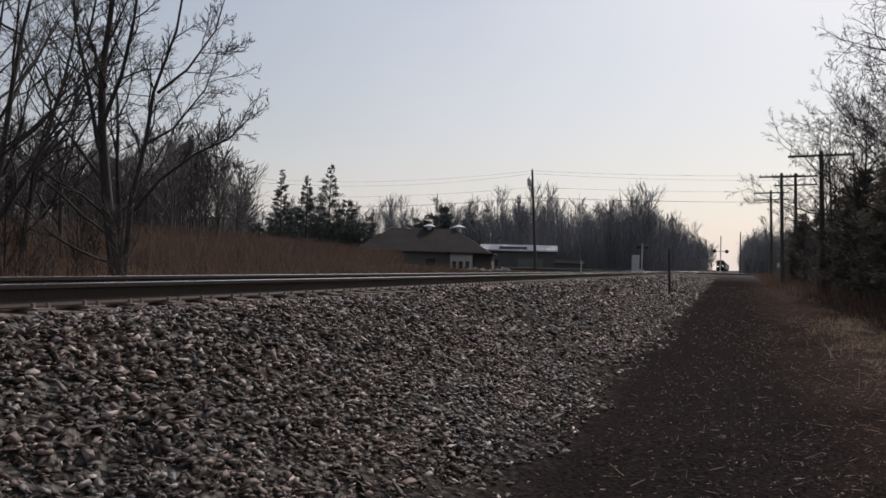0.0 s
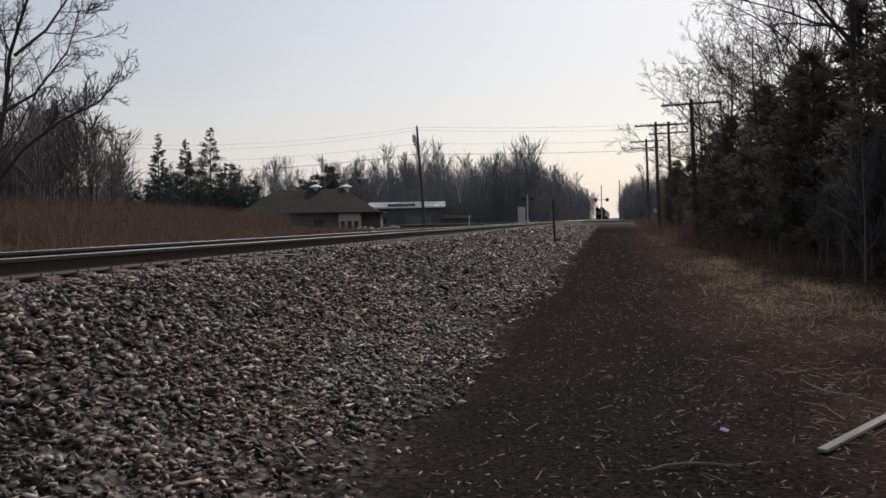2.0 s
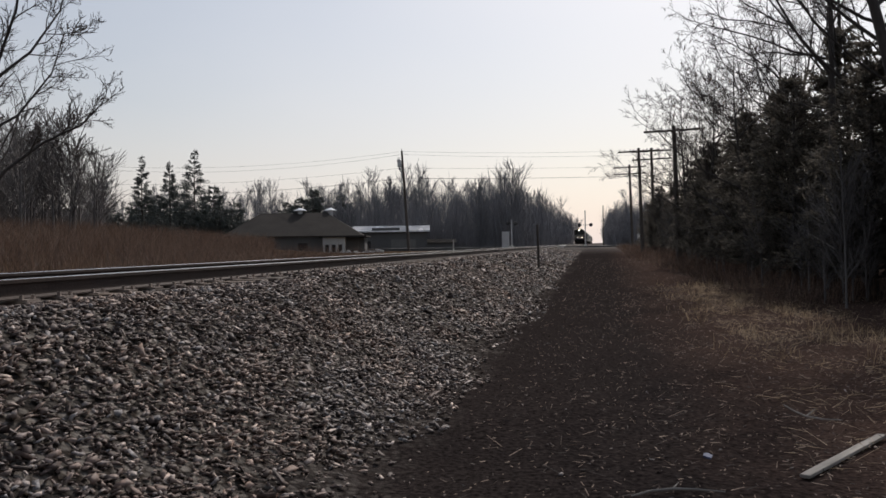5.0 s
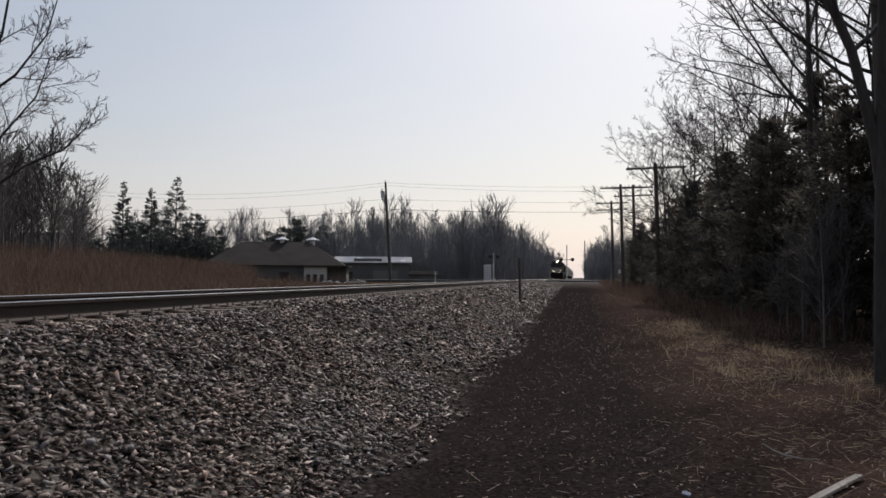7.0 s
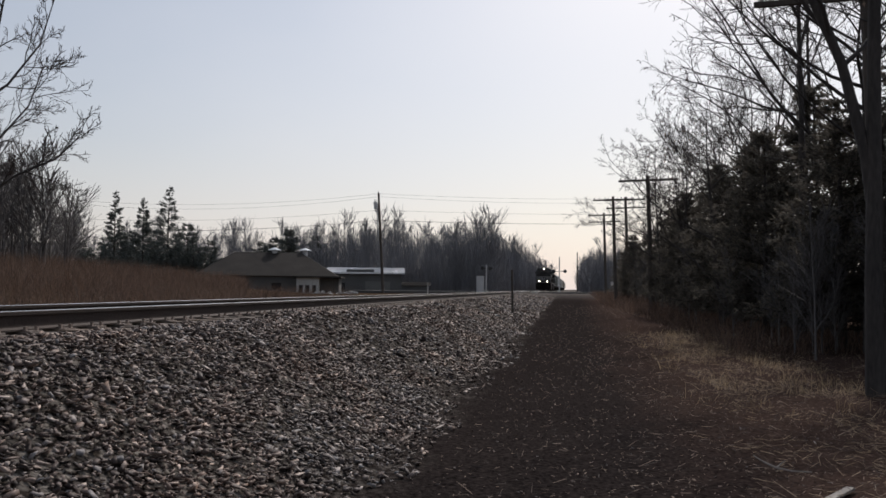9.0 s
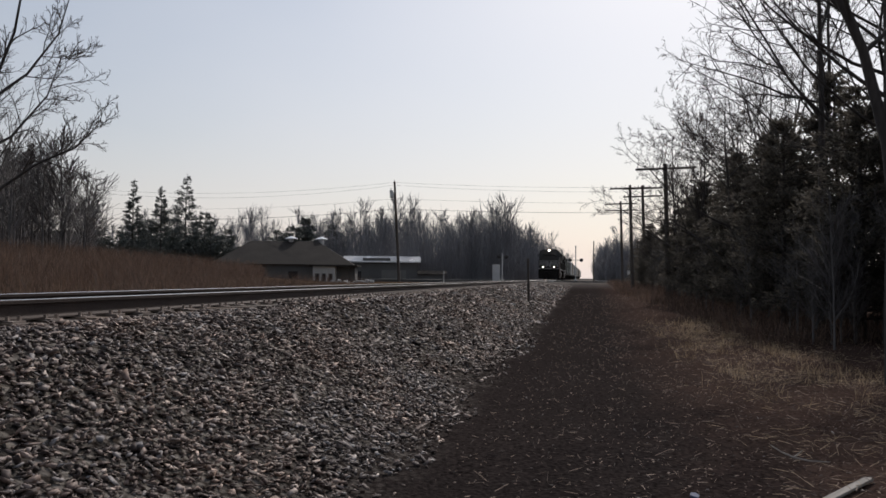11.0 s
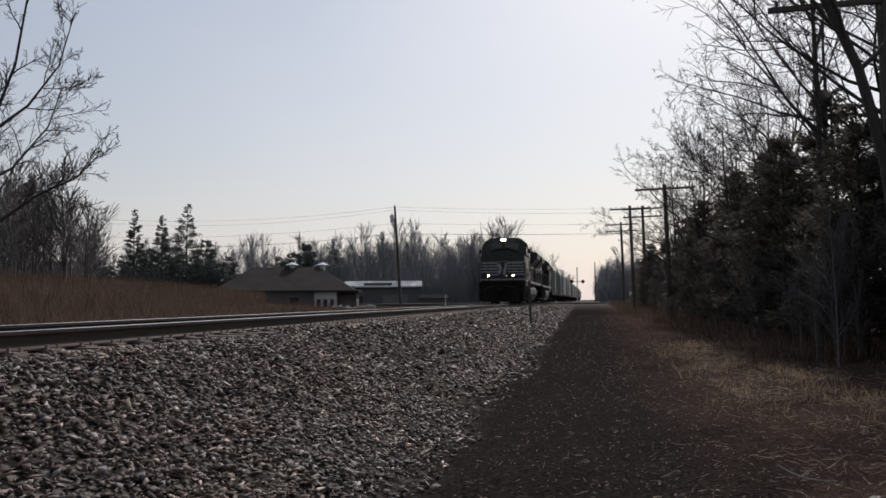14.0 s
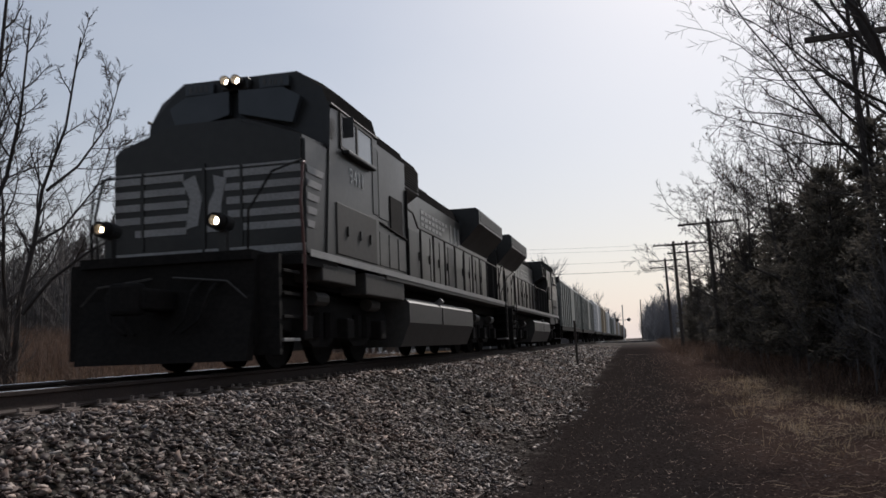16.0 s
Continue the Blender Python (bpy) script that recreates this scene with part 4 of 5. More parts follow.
# crossing signals and cabinet
def crossing_signal(x, y, turn, height, group="crossing signals"):
    ob = thing("crossing_signal", pose(x, y, 1.0, 0, 0, turn), "level crossing signal mast with dark round lamps", "crossing signal", group)
    part("mast", tube(bmesh.new(), [(0, 0, -0.2), (0, 0, height)], 0.07, 8), M_GREY_METAL, ob)
    part("base", box(bmesh.new(), -0.2, -0.2, -0.2, 0.2, 0.2, 0.35, bevel=0.03), M_BLOCK, ob)
    part("light_arm", tube(bmesh.new(), [(-0.8, 0, 2.95), (0.8, 0, 2.95)], 0.035, 6), M_BLACK, ob)
    for s in (-1, 1):
        lamp = part("lamp", tube(bmesh.new(), [(s * 0.75, -0.06, 2.95), (s * 0.75, 0.05, 2.95)], [0.24, 0.24], 14), M_BLACK, ob, "black round lamp backplate")
        part("hood", tube(bmesh.new(), [(s * 0.75, -0.32, 2.97), (s * 0.75, -0.06, 2.95)], [0.14, 0.12], 10), M_BLACK, lamp)
    return ob


crossing_signal(-1.75, 112.5, 180, 4.9)
crossing_signal(-10.1, 97.5, 60, 3.4)
cab = thing("signal_cabinet", pose(-10.6, 95.5, 0.55, 0, 0, 5), "pale grey metal signal cabinet beside the crossing", "signal cabinet")
part("body", box(bmesh.new(), -0.42, -0.4, 0.1, 0.42, 0.4, 2.35, bevel=0.03), M_GREY_METAL, cab)
part("roof", box(bmesh.new(), -0.47, -0.45, 2.35, 0.47, 0.45, 2.43, bevel=0.02), M_GREY_METAL, cab)
part("door", box(bmesh.new(), -0.34, -0.43, 0.25, 0.34, -0.4, 2.25, bevel=0.01), M_GREY_METAL, cab)
part("plinth", box(bmesh.new(), -0.5, -0.48, -0.4, 0.5, 0.48, 0.1, bevel=0.02), M_BLOCK, cab)


# ---- buildings past the field ----
def at(az, r):
    return r * math.sin(radians(az)), r * math.cos(radians(az))


def window(parent, x0, x1, z0, z1, y, name="window"):
    w = part(name, B((x0 - 0.08, y - 0.06, z0 - 0.08, x1 + 0.08, y, z0), (x0 - 0.08, y - 0.06, z1, x1 + 0.08, y, z1 + 0.08), (x0 - 0.08, y - 0.06, z0, x0, y, z1), (x1, y - 0.06, z0, x1 + 0.08, y, z1)), M_WALL_GREY, parent)
    part("pane", B((x0, y - 0.02, z0, x1, y + 0.02, z1)), M_DARKGLASS, w)
    return w


def shop():
    x, y = at(-20.6, 102)
    ob = thing("long_building", pose(x, y, 0.2, 0, 0, 14), "low grey building with a broad shingled roof and vents", "building")
    W, D, E = 15.0, 11.0, 2.6
    part("wall", B((-W / 2, -D / 2, -0.5, W / 2, D / 2, E)), M_WALL_GREY, ob)
    bm = bmesh.new()
    a = [bm.verts.new(c) for c in ((-W / 2 - 0.6, -D / 2 - 0.6, E), (W / 2 + 0.6, -D / 2 - 0.6, E), (W / 2 + 0.6, D / 2 + 0.6, E), (-W / 2 - 0.6, D / 2 + 0.6, E))]
    r = [bm.verts.new(c) for c in ((-W / 2 + 3, 0, E + 2.9), (W / 2 - 4, 0, E + 2.9))]
    for f in ((a[0], a[1], r[1], r[0]), (a[2], a[3], r[0], r[1]), (a[1], a[2], r[1]), (a[3], a[0], r[0])):
        bm.faces.new(f)
    bm.faces.new(a[::-1])
    roof = part("roof", bm, M_SHINGLE, ob, "brown-grey hipped shingle roof")
    for vx, vy in ((0.3, 0.0), (W / 2 - 3.6, 0.6)):
        vent = part("vent", tube(bmesh.new(), [(vx, vy, E + 1.9), (vx, vy, E + 3.15)], 0.3, 10), M_GREY_METAL, roof, "metal roof vent")
        part("vent_cap", tube(bmesh.new(), [(vx, vy, E + 3.15), (vx, vy, E + 3.22), (vx, vy, E + 3.5)], [0.8, 0.78, 0.08], 12), M_ROOF_WHITE, vent, "bright conical vent cap")
    for k in range(2):
        window(ob, -3.6 + k * 4.2, -2.5 + k * 4.2, 1.0, 1.8, -D / 2)
    part("door", B((W / 2 - 2.2, -D / 2 - 0.05, -0.3, W / 2 - 1.2, -D / 2, 1.9)), M_WALL_GREY, ob)
    return ob


def annex():
    x, y = at(-17.9, 96)
    ob = thing("annex", pose(x, y, 0.1, 0, 0, 12), "cream end wall with small dark windows", "building")
    part("wall", B((-1.6, -1.5, -0.4, 0.9, 5.0, 2.5)), M_WALL_WHITE, ob)
    part("roof", B((-2.0, -1.9, 2.5, 3.4, 5.3, 2.68)), M_SHINGLE, ob)
    part("porch", B((0.95, 0.5, -0.4, 3.0, 5.0, 2.45)), M_WALL_GREY, ob)
    for k in range(3):
        window(ob, -1.25 + k * 0.75, -0.95 + k * 0.75, 0.85, 1.6, -1.5)
    part("door", B((1.3, 0.44, -0.3, 2.2, 0.5, 1.7)), M_DARKGLASS, ob)
    return ob


M_DOOR = surface("dull_garage_door", (0.14, 0.135, 0.125), (0.22, 0.21, 0.195), 0.8, 10, 0.6, bump=0.05)


def garage():
    x, y = at(-14.3, 118)
    ob = thing("flat_building", pose(x, y, 0.3, 0, 0, 12), "low grey building under a bright white metal roof", "building")
    part("wall", B((-5.0, -3, -0.6, 5.2, 5, 3.1)), M_WALL_GREY, ob)
    bm = prism(bmesh.new(), [(-3.6, 3.35), (0.5, 4.1), (5.4, 3.4), (5.4, 3.2), (-3.6, 3.15)], "x", -5.3, 5.6)
    part("roof", bm, M_ROOF_WHITE, ob, "bright white metal roof")
    part("roof_hatch", B((-2.4, -3.4, 3.3, 1.4, -1.0, 3.75)), M_WALL_GREY, ob)
    part("garage_door", B((0.2, -3.06, -0.4, 3.6, -3, 2.1)), M_DOOR, ob)
    window(ob, -4.0, -2.6, 0.9, 1.9, -3)
    x2, y2 = at(-11.2, 117)
    ob2 = thing("shed", pose(x2, y2, 0.4, 0, 0, 12), "low dark shed beside the road", "shed")
    part("wall", B((-2.6, -1.5, -0.5, 2.6, 1.5, 1.5)), M_WALL_GREY, ob2)
    part("roof", prism(bmesh.new(), [(-1.9, 1.5), (0, 2.0), (1.9, 1.5)], "x", -2.9, 2.9), M_SHINGLE, ob2)
    return ob


def hill_house():
    x, y = at(-36.9, 88)
    z = land(x, y)
    ob = thing("house", pose(x, y, z, 0, 0, 34), "grey house with a low gabled roof among bare trees", "house")
    part("wall", B((-5.5, -3.5, -0.5, 5.5, 3.5, 2.2)), M_WALL_GREY, ob)
    part("gable", prism(bmesh.new(), [(-3.5, 2.2), (0, 4.1), (3.5, 2.2)], "x", -5.5, 5.5), M_WALL_GREY, ob)
    for s in (-1, 1):
        bm = bmesh.new()
        vs = [bm.verts.new(c) for c in ((-6, s * 4.0, 2.0), (6, s * 4.0, 2.0), (6, 0, 4.25), (-6, 0, 4.25), (-6, s * 4.0, 2.12), (6, s * 4.0, 2.12), (6, 0, 4.37), (-6, 0, 4.37))]
        for f in ((0, 1, 2, 3), (4, 5, 6, 7), (0, 1, 5, 4), (2, 3, 7, 6), (0, 3, 7, 4), (1, 2, 6, 5)):
            bm.faces.new([vs[i] for i in f])
        part("roof", bm, M_SHINGLE, ob)
    part("garage_door", B((1.4, -3.56, -0.2, 4.6, -3.5, 1.9)), M_WALL_WHITE, ob)
    for k in range(2):
        window(ob, -4.4 + 2.6 * k, -3.0 + 2.6 * k, 0.8, 1.8, -3.5)
    return ob


shop(), annex(), garage(), hill_house()

M_SCRAP = surface('faded_blue_scrap', (0.05, 0.07, 0.14), (0.10, 0.13, 0.24), 0.6, 30, 8, bump=0.1)
M_PLANK = surface('grey_plank', (0.13, 0.115, 0.10), (0.34, 0.31, 0.275), 0.85, 25, 3, bump=0.4, stretch=(0.15, 1, 1))
# spoil and small things
rub = thing("rubble_pile", pose(*at(-16.2, 92), 0.5), "pale heap of broken concrete by the road", "rubble")
rr = random.Random(3)
for k in range(14):
    bm = box(bmesh.new(), -0.5, -0.4, -0.25, 0.5, 0.4, 0.25, bevel=0.1)
    ob = part("slab", bm, M_BLOCK, rub)
    ob.matrix_basis = pose(rr.uniform(-2.4, 2.4), rr.uniform(-0.5, 0.5), rr.uniform(0.0, 0.45), rr.uniform(-20, 20), rr.uniform(-20, 20), rr.uniform(0, 180)) @ Matrix.Scale(rr.uniform(0.5, 1.0), 4)
plank = thing("plank", pose(1.65, 6.06, land(1.65, 6.06) + 0.02, 0, 0.5, 56.6), "weathered grey plank lying on the ground", "plank")
part("board", box(bmesh.new(), -0.76, -0.032, -0.012, 0.76, 0.032, 0.012, bevel=0.006), M_PLANK, plank)

stick = thing("fallen_branch", pose(1.62, 7.2, land(1.62, 7.2) + 0.03), "pale bent dead branch lying on leaf litter", "branch")
part("branch", tube(bmesh.new(), [(-0.10, 0.22, 0.06), (-0.04, 0.1, 0.03), (0.02, -0.05, 0.02), (0.12, -0.16, 0.02), (0.25, -0.22, 0.03)], [0.004, 0.007, 0.008, 0.007, 0.004], 6), M_PLANK, stick)
part("side_twig", tube(bmesh.new(), [(0.02, -0.05, 0.02), (0.1, 0.0, 0.07)], [0.007, 0.003], 5), M_PLANK, stick)

long_stick = thing("fallen_branch", pose(0.41, 4.98, land(0.41, 4.98) + 0.03, 0, 0, 12), "long pale dead branch lying on dark litter", "branch")
part("branch", tube(bmesh.new(), [(-0.26, -0.05, 0.0), (-0.14, 0.0, 0.012), (0.0, 0.025, 0.015), (0.14, 0.02, 0.01), (0.3, -0.01, 0.0)], [0.004, 0.008, 0.009, 0.007, 0.003], 6), M_PLANK, long_stick)
part("side_twig", tube(bmesh.new(), [(0.0, 0.025, 0.015), (0.06, 0.1, 0.03)], [0.005, 0.002], 5), M_PLANK, long_stick)
scrap = part("litter_scrap", prism(bmesh.new(), [(-0.03, -0.02), (0.02, -0.028), (0.034, 0.01), (0.004, 0.026), (-0.026, 0.012)], "z", -0.002, 0.012), M_SCRAP, None)
scrap.matrix_basis = pose(0.7, 5.8, land(0.7, 5.8) + 0.04, 20, 12, 0)
tagged(scrap, "small crumpled dull-blue scrap on the litter", "litter")

# small roadside things
x, y = at(-9.95, 95)
stake = thing("marker_stake", pose(x, y, land(x, y)), "thin white marker stake near the road", "stake")
part("stake", box(bmesh.new(), -0.06, -0.03, -0.2, 0.06, 0.03, 1.35, bevel=0.01), M_WALL_WHITE, stake)
x, y = at(2.75, 99)
sign = thing("road_sign", pose(x, y, 1.0), "small white sign on a post by the road", "sign")
part("post", tube(bmesh.new(), [(0, 0, -0.2), (0, 0, 1.5)], 0.04, 6), M_GREY_METAL, sign)
part("plate", box(bmesh.new(), -0.32, -0.05, 0.95, 0.32, -0.03, 1.5, bevel=0.01), M_WALL_WHITE, sign)


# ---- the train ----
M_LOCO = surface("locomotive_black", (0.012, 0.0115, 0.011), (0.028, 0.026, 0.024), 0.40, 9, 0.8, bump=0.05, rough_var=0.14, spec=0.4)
# paler than the front's black: dust, and sky sheen painted into the colour
M_LOCO_SIDE = surface("dusty_sheen_paint", (0.03, 0.029, 0.027), (0.075, 0.07, 0.064), 0.36, 10, 0.9, bump=0.05, rough_var=0.1)
M_LOCO_DUST = surface("dusty_black", (0.03, 0.027, 0.024), (0.060, 0.053, 0.047), 0.6, 12, 1.2, bump=0.1)
M_LOCO_WHITE = surface("white_stripe_paint", (0.17, 0.165, 0.16), (0.38, 0.37, 0.36), 0.5, 25, 1.5, bump=0.03)
M_FADED = surface("faded_lettering", (0.26, 0.25, 0.24), (0.46, 0.45, 0.43), 0.5, 25, 1.5, bump=0.03)
M_NUMBER = surface("road_number_paint", (0.5, 0.49, 0.47), (0.72, 0.71, 0.69), 0.45, 25, 1.5, bump=0.03)
M_UNDER = surface("greasy_running_gear", (0.008, 0.0075, 0.0075), (0.025, 0.022, 0.020), 0.85, 20, 2, bump=0.2, spec=0.1)
M_TANK = surface("fuel_tank_grey", (0.035, 0.033, 0.031), (0.085, 0.08, 0.074), 0.5, 10, 1, bump=0.05)
M_RED = surface("red_handrail", (0.07, 0.025, 0.02), (0.13, 0.05, 0.04), 0.5, 15, 2, bump=0.0)
M_HEAD = glow("headlight_lens", (1.0, 0.80, 0.55), 48.0)
M_DITCH = glow("ditch_light_lens", (1.0, 0.78, 0.5), 36.0)
M_MARK = glow("marker_lens", (1.0, 0.75, 0.6), 0.4)
# pale blue-grey base paints the sky's reflection into the pane
M_SKY_GLASS = surface("sky_toned_glass", (0.25, 0.28, 0.31), (0.35, 0.38, 0.41), 0.05, 2, 0.5, bump=0.0, rough_var=0.02)

WHEEL_R = 0.533


def axle(parent, y, half=0.745):
    """A wheelset: its own origin on the axle line."""
    ax = new("wheelset")
    me_bm = bmesh.new()
    tube(me_bm, [(-half, 0, 0), (half, 0, 0)], 0.09, 10)
    ax_ob = part("wheelset", me_bm, M_UNDER, parent)
    bpy.data.objects.remove(ax)
    ax_ob.matrix_basis = pose(0, y, WHEEL_R)
    for s in (-1, 1):
        x = s * half
        bm = tube(bmesh.new(), [(x - s * 0.07, 0, 0), (x - s * 0.06, 0, 0), (x - s * 0.04, 0, 0), (x + s * 0.06, 0, 0)], [WHEEL_R + 0.025, WHEEL_R + 0.025, WHEEL_R, WHEEL_R - 0.006], 28)
        part("wheel", bm, M_UNDER, ax_ob, "steel wheel with a worn tread")
        bm = bmesh.new()
        for k in range(6):
            a = k * math.pi / 3
            tube(bm, [(x + s * 0.062, math.cos(a) * 0.33, math.sin(a) * 0.33), (x + s * 0.075, math.cos(a) * 0.33, math.sin(a) * 0.33)], 0.05, 6)
        part("hub", tube(bm, [(x, 0, 0), (x + s * 0.12, 0, 0)], [0.2, 0.14], 12), M_UNDER, ax_ob)
    return ax_ob


def side_frame(parent, s, ys, x, label="cast truck side frame"):
    """The cast frame outside the wheels, dipping between the axles."""
    y0, y1 = ys[0], ys[-1]
    line = [(y0 - 0.75, 0.78), (y0 - 0.55, 0.95), (y1 + 0.55, 0.95), (y1 + 0.75, 0.78), (y1 + 0.72, 0.55), (y1 + 0.2, 0.5)]
    for a, b in zip(reversed(ys[:-1]), reversed(ys[1:])):
        m = (a + b) / 2
        line += [(b - 0.3, 0.42), (m + 0.3, 0.28), (m - 0.3, 0.28), (a + 0.3, 0.42)]
    line += [(y0 - 0.2, 0.5), (y0 - 0.72, 0.55)]
    fr = part("side_frame", prism(bmesh.new(), line, "x", s * x, s * (x + 0.14)), M_UNDER, parent, label)
    for y in ys:
        part("journal_box", box(bmesh.new(), s * (x + 0.2) - 0.12, y - 0.17, 0.38, s * (x + 0.2) + 0.12, y + 0.17, 0.72, bevel=0.03), M_UNDER, fr)
    for a, b in zip(ys[:-1], ys[1:]):
        for d in (-0.22, 0.22):
            part("spring", tube(bmesh.new(), [(s * (x + 0.17), (a + b) / 2 + d, 0.42), (s * (x + 0.17), (a + b) / 2 + d, 0.8)], 0.1, 8), M_UNDER, fr)
    return fr


def rail_bar(bm, pts, r=0.018):
    return tube(bm, pts, r, 6)


# gloss taken away so up-facing faces stay dark, without the sun's highlight
M_ROOF_DULL = surface("glossless_roof", (0.012, 0.012, 0.012), (0.03, 0.028, 0.027), 0.95, 12, 1, bump=0.1, spec=0.0)


def ring_barrel(a, b, outer, inner, sides=16):
    """A short open pipe along y."""
    bm = bmesh.new()
    rows = [[bm.verts.new((c[0] + r * math.cos(k * 2 * math.pi / sides), c[1], c[2] + r * math.sin(k * 2 * math.pi / sides))) for k in range(sides)] for c, r in ((a, outer), (b, outer), (b, inner), (a, inner))]
    for i in range(4):
        r0, r1 = rows[i], rows[(i + 1) % 4]
        for k in range(sides):
            bm.faces.new((r0[k], r0[(k + 1) % sides], r1[(k + 1) % sides], r1[k]))
    return bm


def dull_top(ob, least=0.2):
    """Tops go glossless to stay dark under the sun; dusty sides hold sky sheen in their colour."""
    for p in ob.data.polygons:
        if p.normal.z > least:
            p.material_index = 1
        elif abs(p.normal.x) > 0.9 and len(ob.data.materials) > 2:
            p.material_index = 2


def locomotive():
    ob = thing("locomotive", pose(TRACK_X, 300, RAIL_Z), "black road locomotive with white nose stripes and lit headlights", "locomotive", "locomotives")
    # frame, decks and pilot
    part("underframe", B((-1.05, -1.8, 1.15, 1.05, 16.7, 1.42)), M_UNDER, ob)
    for s in (-1, 1):
        part("walkway", box(bmesh.new(), s * 0.9 if s > 0 else -1.52, 2.6, 1.42, 1.52 if s > 0 else -0.9, 16.4, 1.55, bevel=0.01), M_LOCO_DUST, ob)
        part("sill_stripe", B((s * 1.525 - 0.004, -0.9, 1.50, s * 1.525 + 0.004, 16.4, 1.60)), M_FADED, ob, "worn pale sill stripe")
        for y0, y1, z0 in ((-0.4, 1.0, 1.2), (1.5, 3.8, 1.1)):
            part("equipment_box", box(bmesh.new(), s * 1.28 - 0.22, y0, z0, s * 1.28 + 0.22, y1, 1.46, bevel=0.02), M_LOCO_DUST, ob)
    part("front_deck", B((-1.2, -2.02, 1.38, 1.2, -1.15, 1.5), (-1.5, -1.15, 1.38, 1.5, 0.2, 1.5)), M_UNDER, ob)
    part("rear_deck", B((-1.5, 15.9, 1.38, 1.5, 16.2, 1.5), (-1.2, 16.2, 1.38, 1.2, 16.95, 1.5)), M_UNDER, ob)
    for y, d in ((-1.95, -1), (16.88, 1)):
        bm = prism(bmesh.new(), [(-1.2, 0.35), (-1.05, 0.14), (1.05, 0.14), (1.2, 0.35), (1.2, 1.38), (-1.2, 1.38)], "y", y, y - d * 0.12)
        part("pilot", bm, M_UNDER, ob, "black snowplough pilot plate")
        plough = bmesh.new()
        vs = [plough.verts.new(c) for c in ((-1.2, y, 0.95), (1.2, y, 0.95), (1.18, y + d * 0.2, 0.14), (-1.18, y + d * 0.2, 0.14), (-1.2, y - d * 0.05, 0.95), (1.2, y - d * 0.05, 0.95), (1.18, y, 0.14), (-1.18, y, 0.14))]
        for f in ((0, 1, 2, 3), (4, 5, 6, 7), (0, 3, 7, 4), (1, 2, 6, 5), (0, 1, 5, 4), (3, 2, 6, 7)):
            plough.faces.new([vs[i] for i in f])
        part("plough", plough, M_UNDER, ob)
        bm = B((-0.16, min(y, y + d * 0.75), 0.78, 0.16, max(y, y + d * 0.75), 1.04), bevel=0.03)
        box(bm, -0.25, min(y + d * 0.6, y + d * 0.85), 0.72, 0.12, max(y + d * 0.6, y + d * 0.85), 1.1, bevel=0.05)
        part("coupler", bm, M_UNDER, ob, "cast knuckle coupler")
        for hx in (-0.75, -0.5, 0.5, 0.75):
            part("air_hose", tube(bmesh.new(), [(hx, y, 1.15), (hx * 0.95, y + d * 0.2, 1.0), (hx * 0.8, y + d * 0.28, 0.65), (hx * 0.5, y + d * 0.3, 0.5)], 0.028, 6), M_UNDER, ob)
        for s in (-1, 1):
            part("stair_side", prism(bmesh.new(), [(y - d * 0.12, 0.2), (y - d * 0.2, 0.2), (y - d * 0.2, 1.45), (y - d * 0.12, 1.45)], "x", s * 1.12, s * 1.48), M_UNDER, ob)
            for k in range(4):
                part("step", box(bmesh.new(), s * 1.33 - 0.17, min(y - d * 0.22, y - d * 0.72), 0.36 + k * 0.29, s * 1.33 + 0.17, max(y - d * 0.22, y - d * 0.72), 0.40 + k * 0.29, bevel=0.006), M_LOCO_WHITE if k == 0 else M_UNDER, ob)
            part("grab_rail", rail_bar(bmesh.new(), [(s * 1.53, y - d * 0.8, 0.5), (s * 1.54, y - d * 0.8, 1.5), (s * 1.54, y - d * 0.7, 2.2), (s * 1.52, y - d * 0.85, 2.75), (s * 1.47, y - d * 1.02, 2.8)], 0.022), M_RED if d < 0 and s > 0 else M_LOCO, ob, "bent corner handrail")
            part("grab_rail", rail_bar(bmesh.new(), [(s * 1.1, y - d * 0.05, 1.5), (s * 1.12, y - d * 0.03, 2.0), (s * 1.3, y - d * 0.35, 2.55), (s * 1.47, y - d * 0.95, 2.82)], 0.016), M_UNDER, ob)
            part("cut_lever", tube(bmesh.new(), [(s * 0.15, y + d * 0.1, 1.2), (s * 0.9, y + d * 0.12, 1.12), (s * 1.15, y + d * 0.1, 0.9)], 0.014, 5), M_LOCO_DUST, ob)
    # nose
    nose_out = [(-1.48, 1.5), (1.48, 1.5), (1.48, 3.18), (0.55, 3.50), (-0.55, 3.50), (-1.48, 3.18)]
    bm = bmesh.new()
    front = [bm.verts.new((x * 0.995, -0.95, z)) for x, z in nose_out]
    back_z = (1.5, 1.5, 3.24, 3.78, 3.78, 3.24)
    back = [bm.verts.new((x, 0.35, z)) for (x, _), z in zip(nose_out, back_z)]
    bm.faces.new(front)
    bm.faces.new(back[::-1])
    for i in range(6):
        j = (i + 1) % 6
        bm.faces.new((front[i], back[i], back[j], front[j]))
    bmesh.ops.bevel(bm, geom=[e for e in bm.edges], offset=0.05, segments=2, affect="EDGES")
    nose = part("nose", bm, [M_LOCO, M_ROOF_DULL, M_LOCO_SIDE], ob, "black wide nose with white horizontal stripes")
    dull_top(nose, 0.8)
    yf = -0.957
    # stripes across the nose and round its corners
    for k in range(5):
        z = 2.72 - k * 0.19
        spans = [(-1.42, -1.02), (-0.97, -0.34 + 0.03 * k), (0.28 + 0.02 * k, 0.52), (0.57, 1.42)] if k < 4 else [(-1.1, -0.98), (-0.97, -0.3), (0.57, 1.42)]
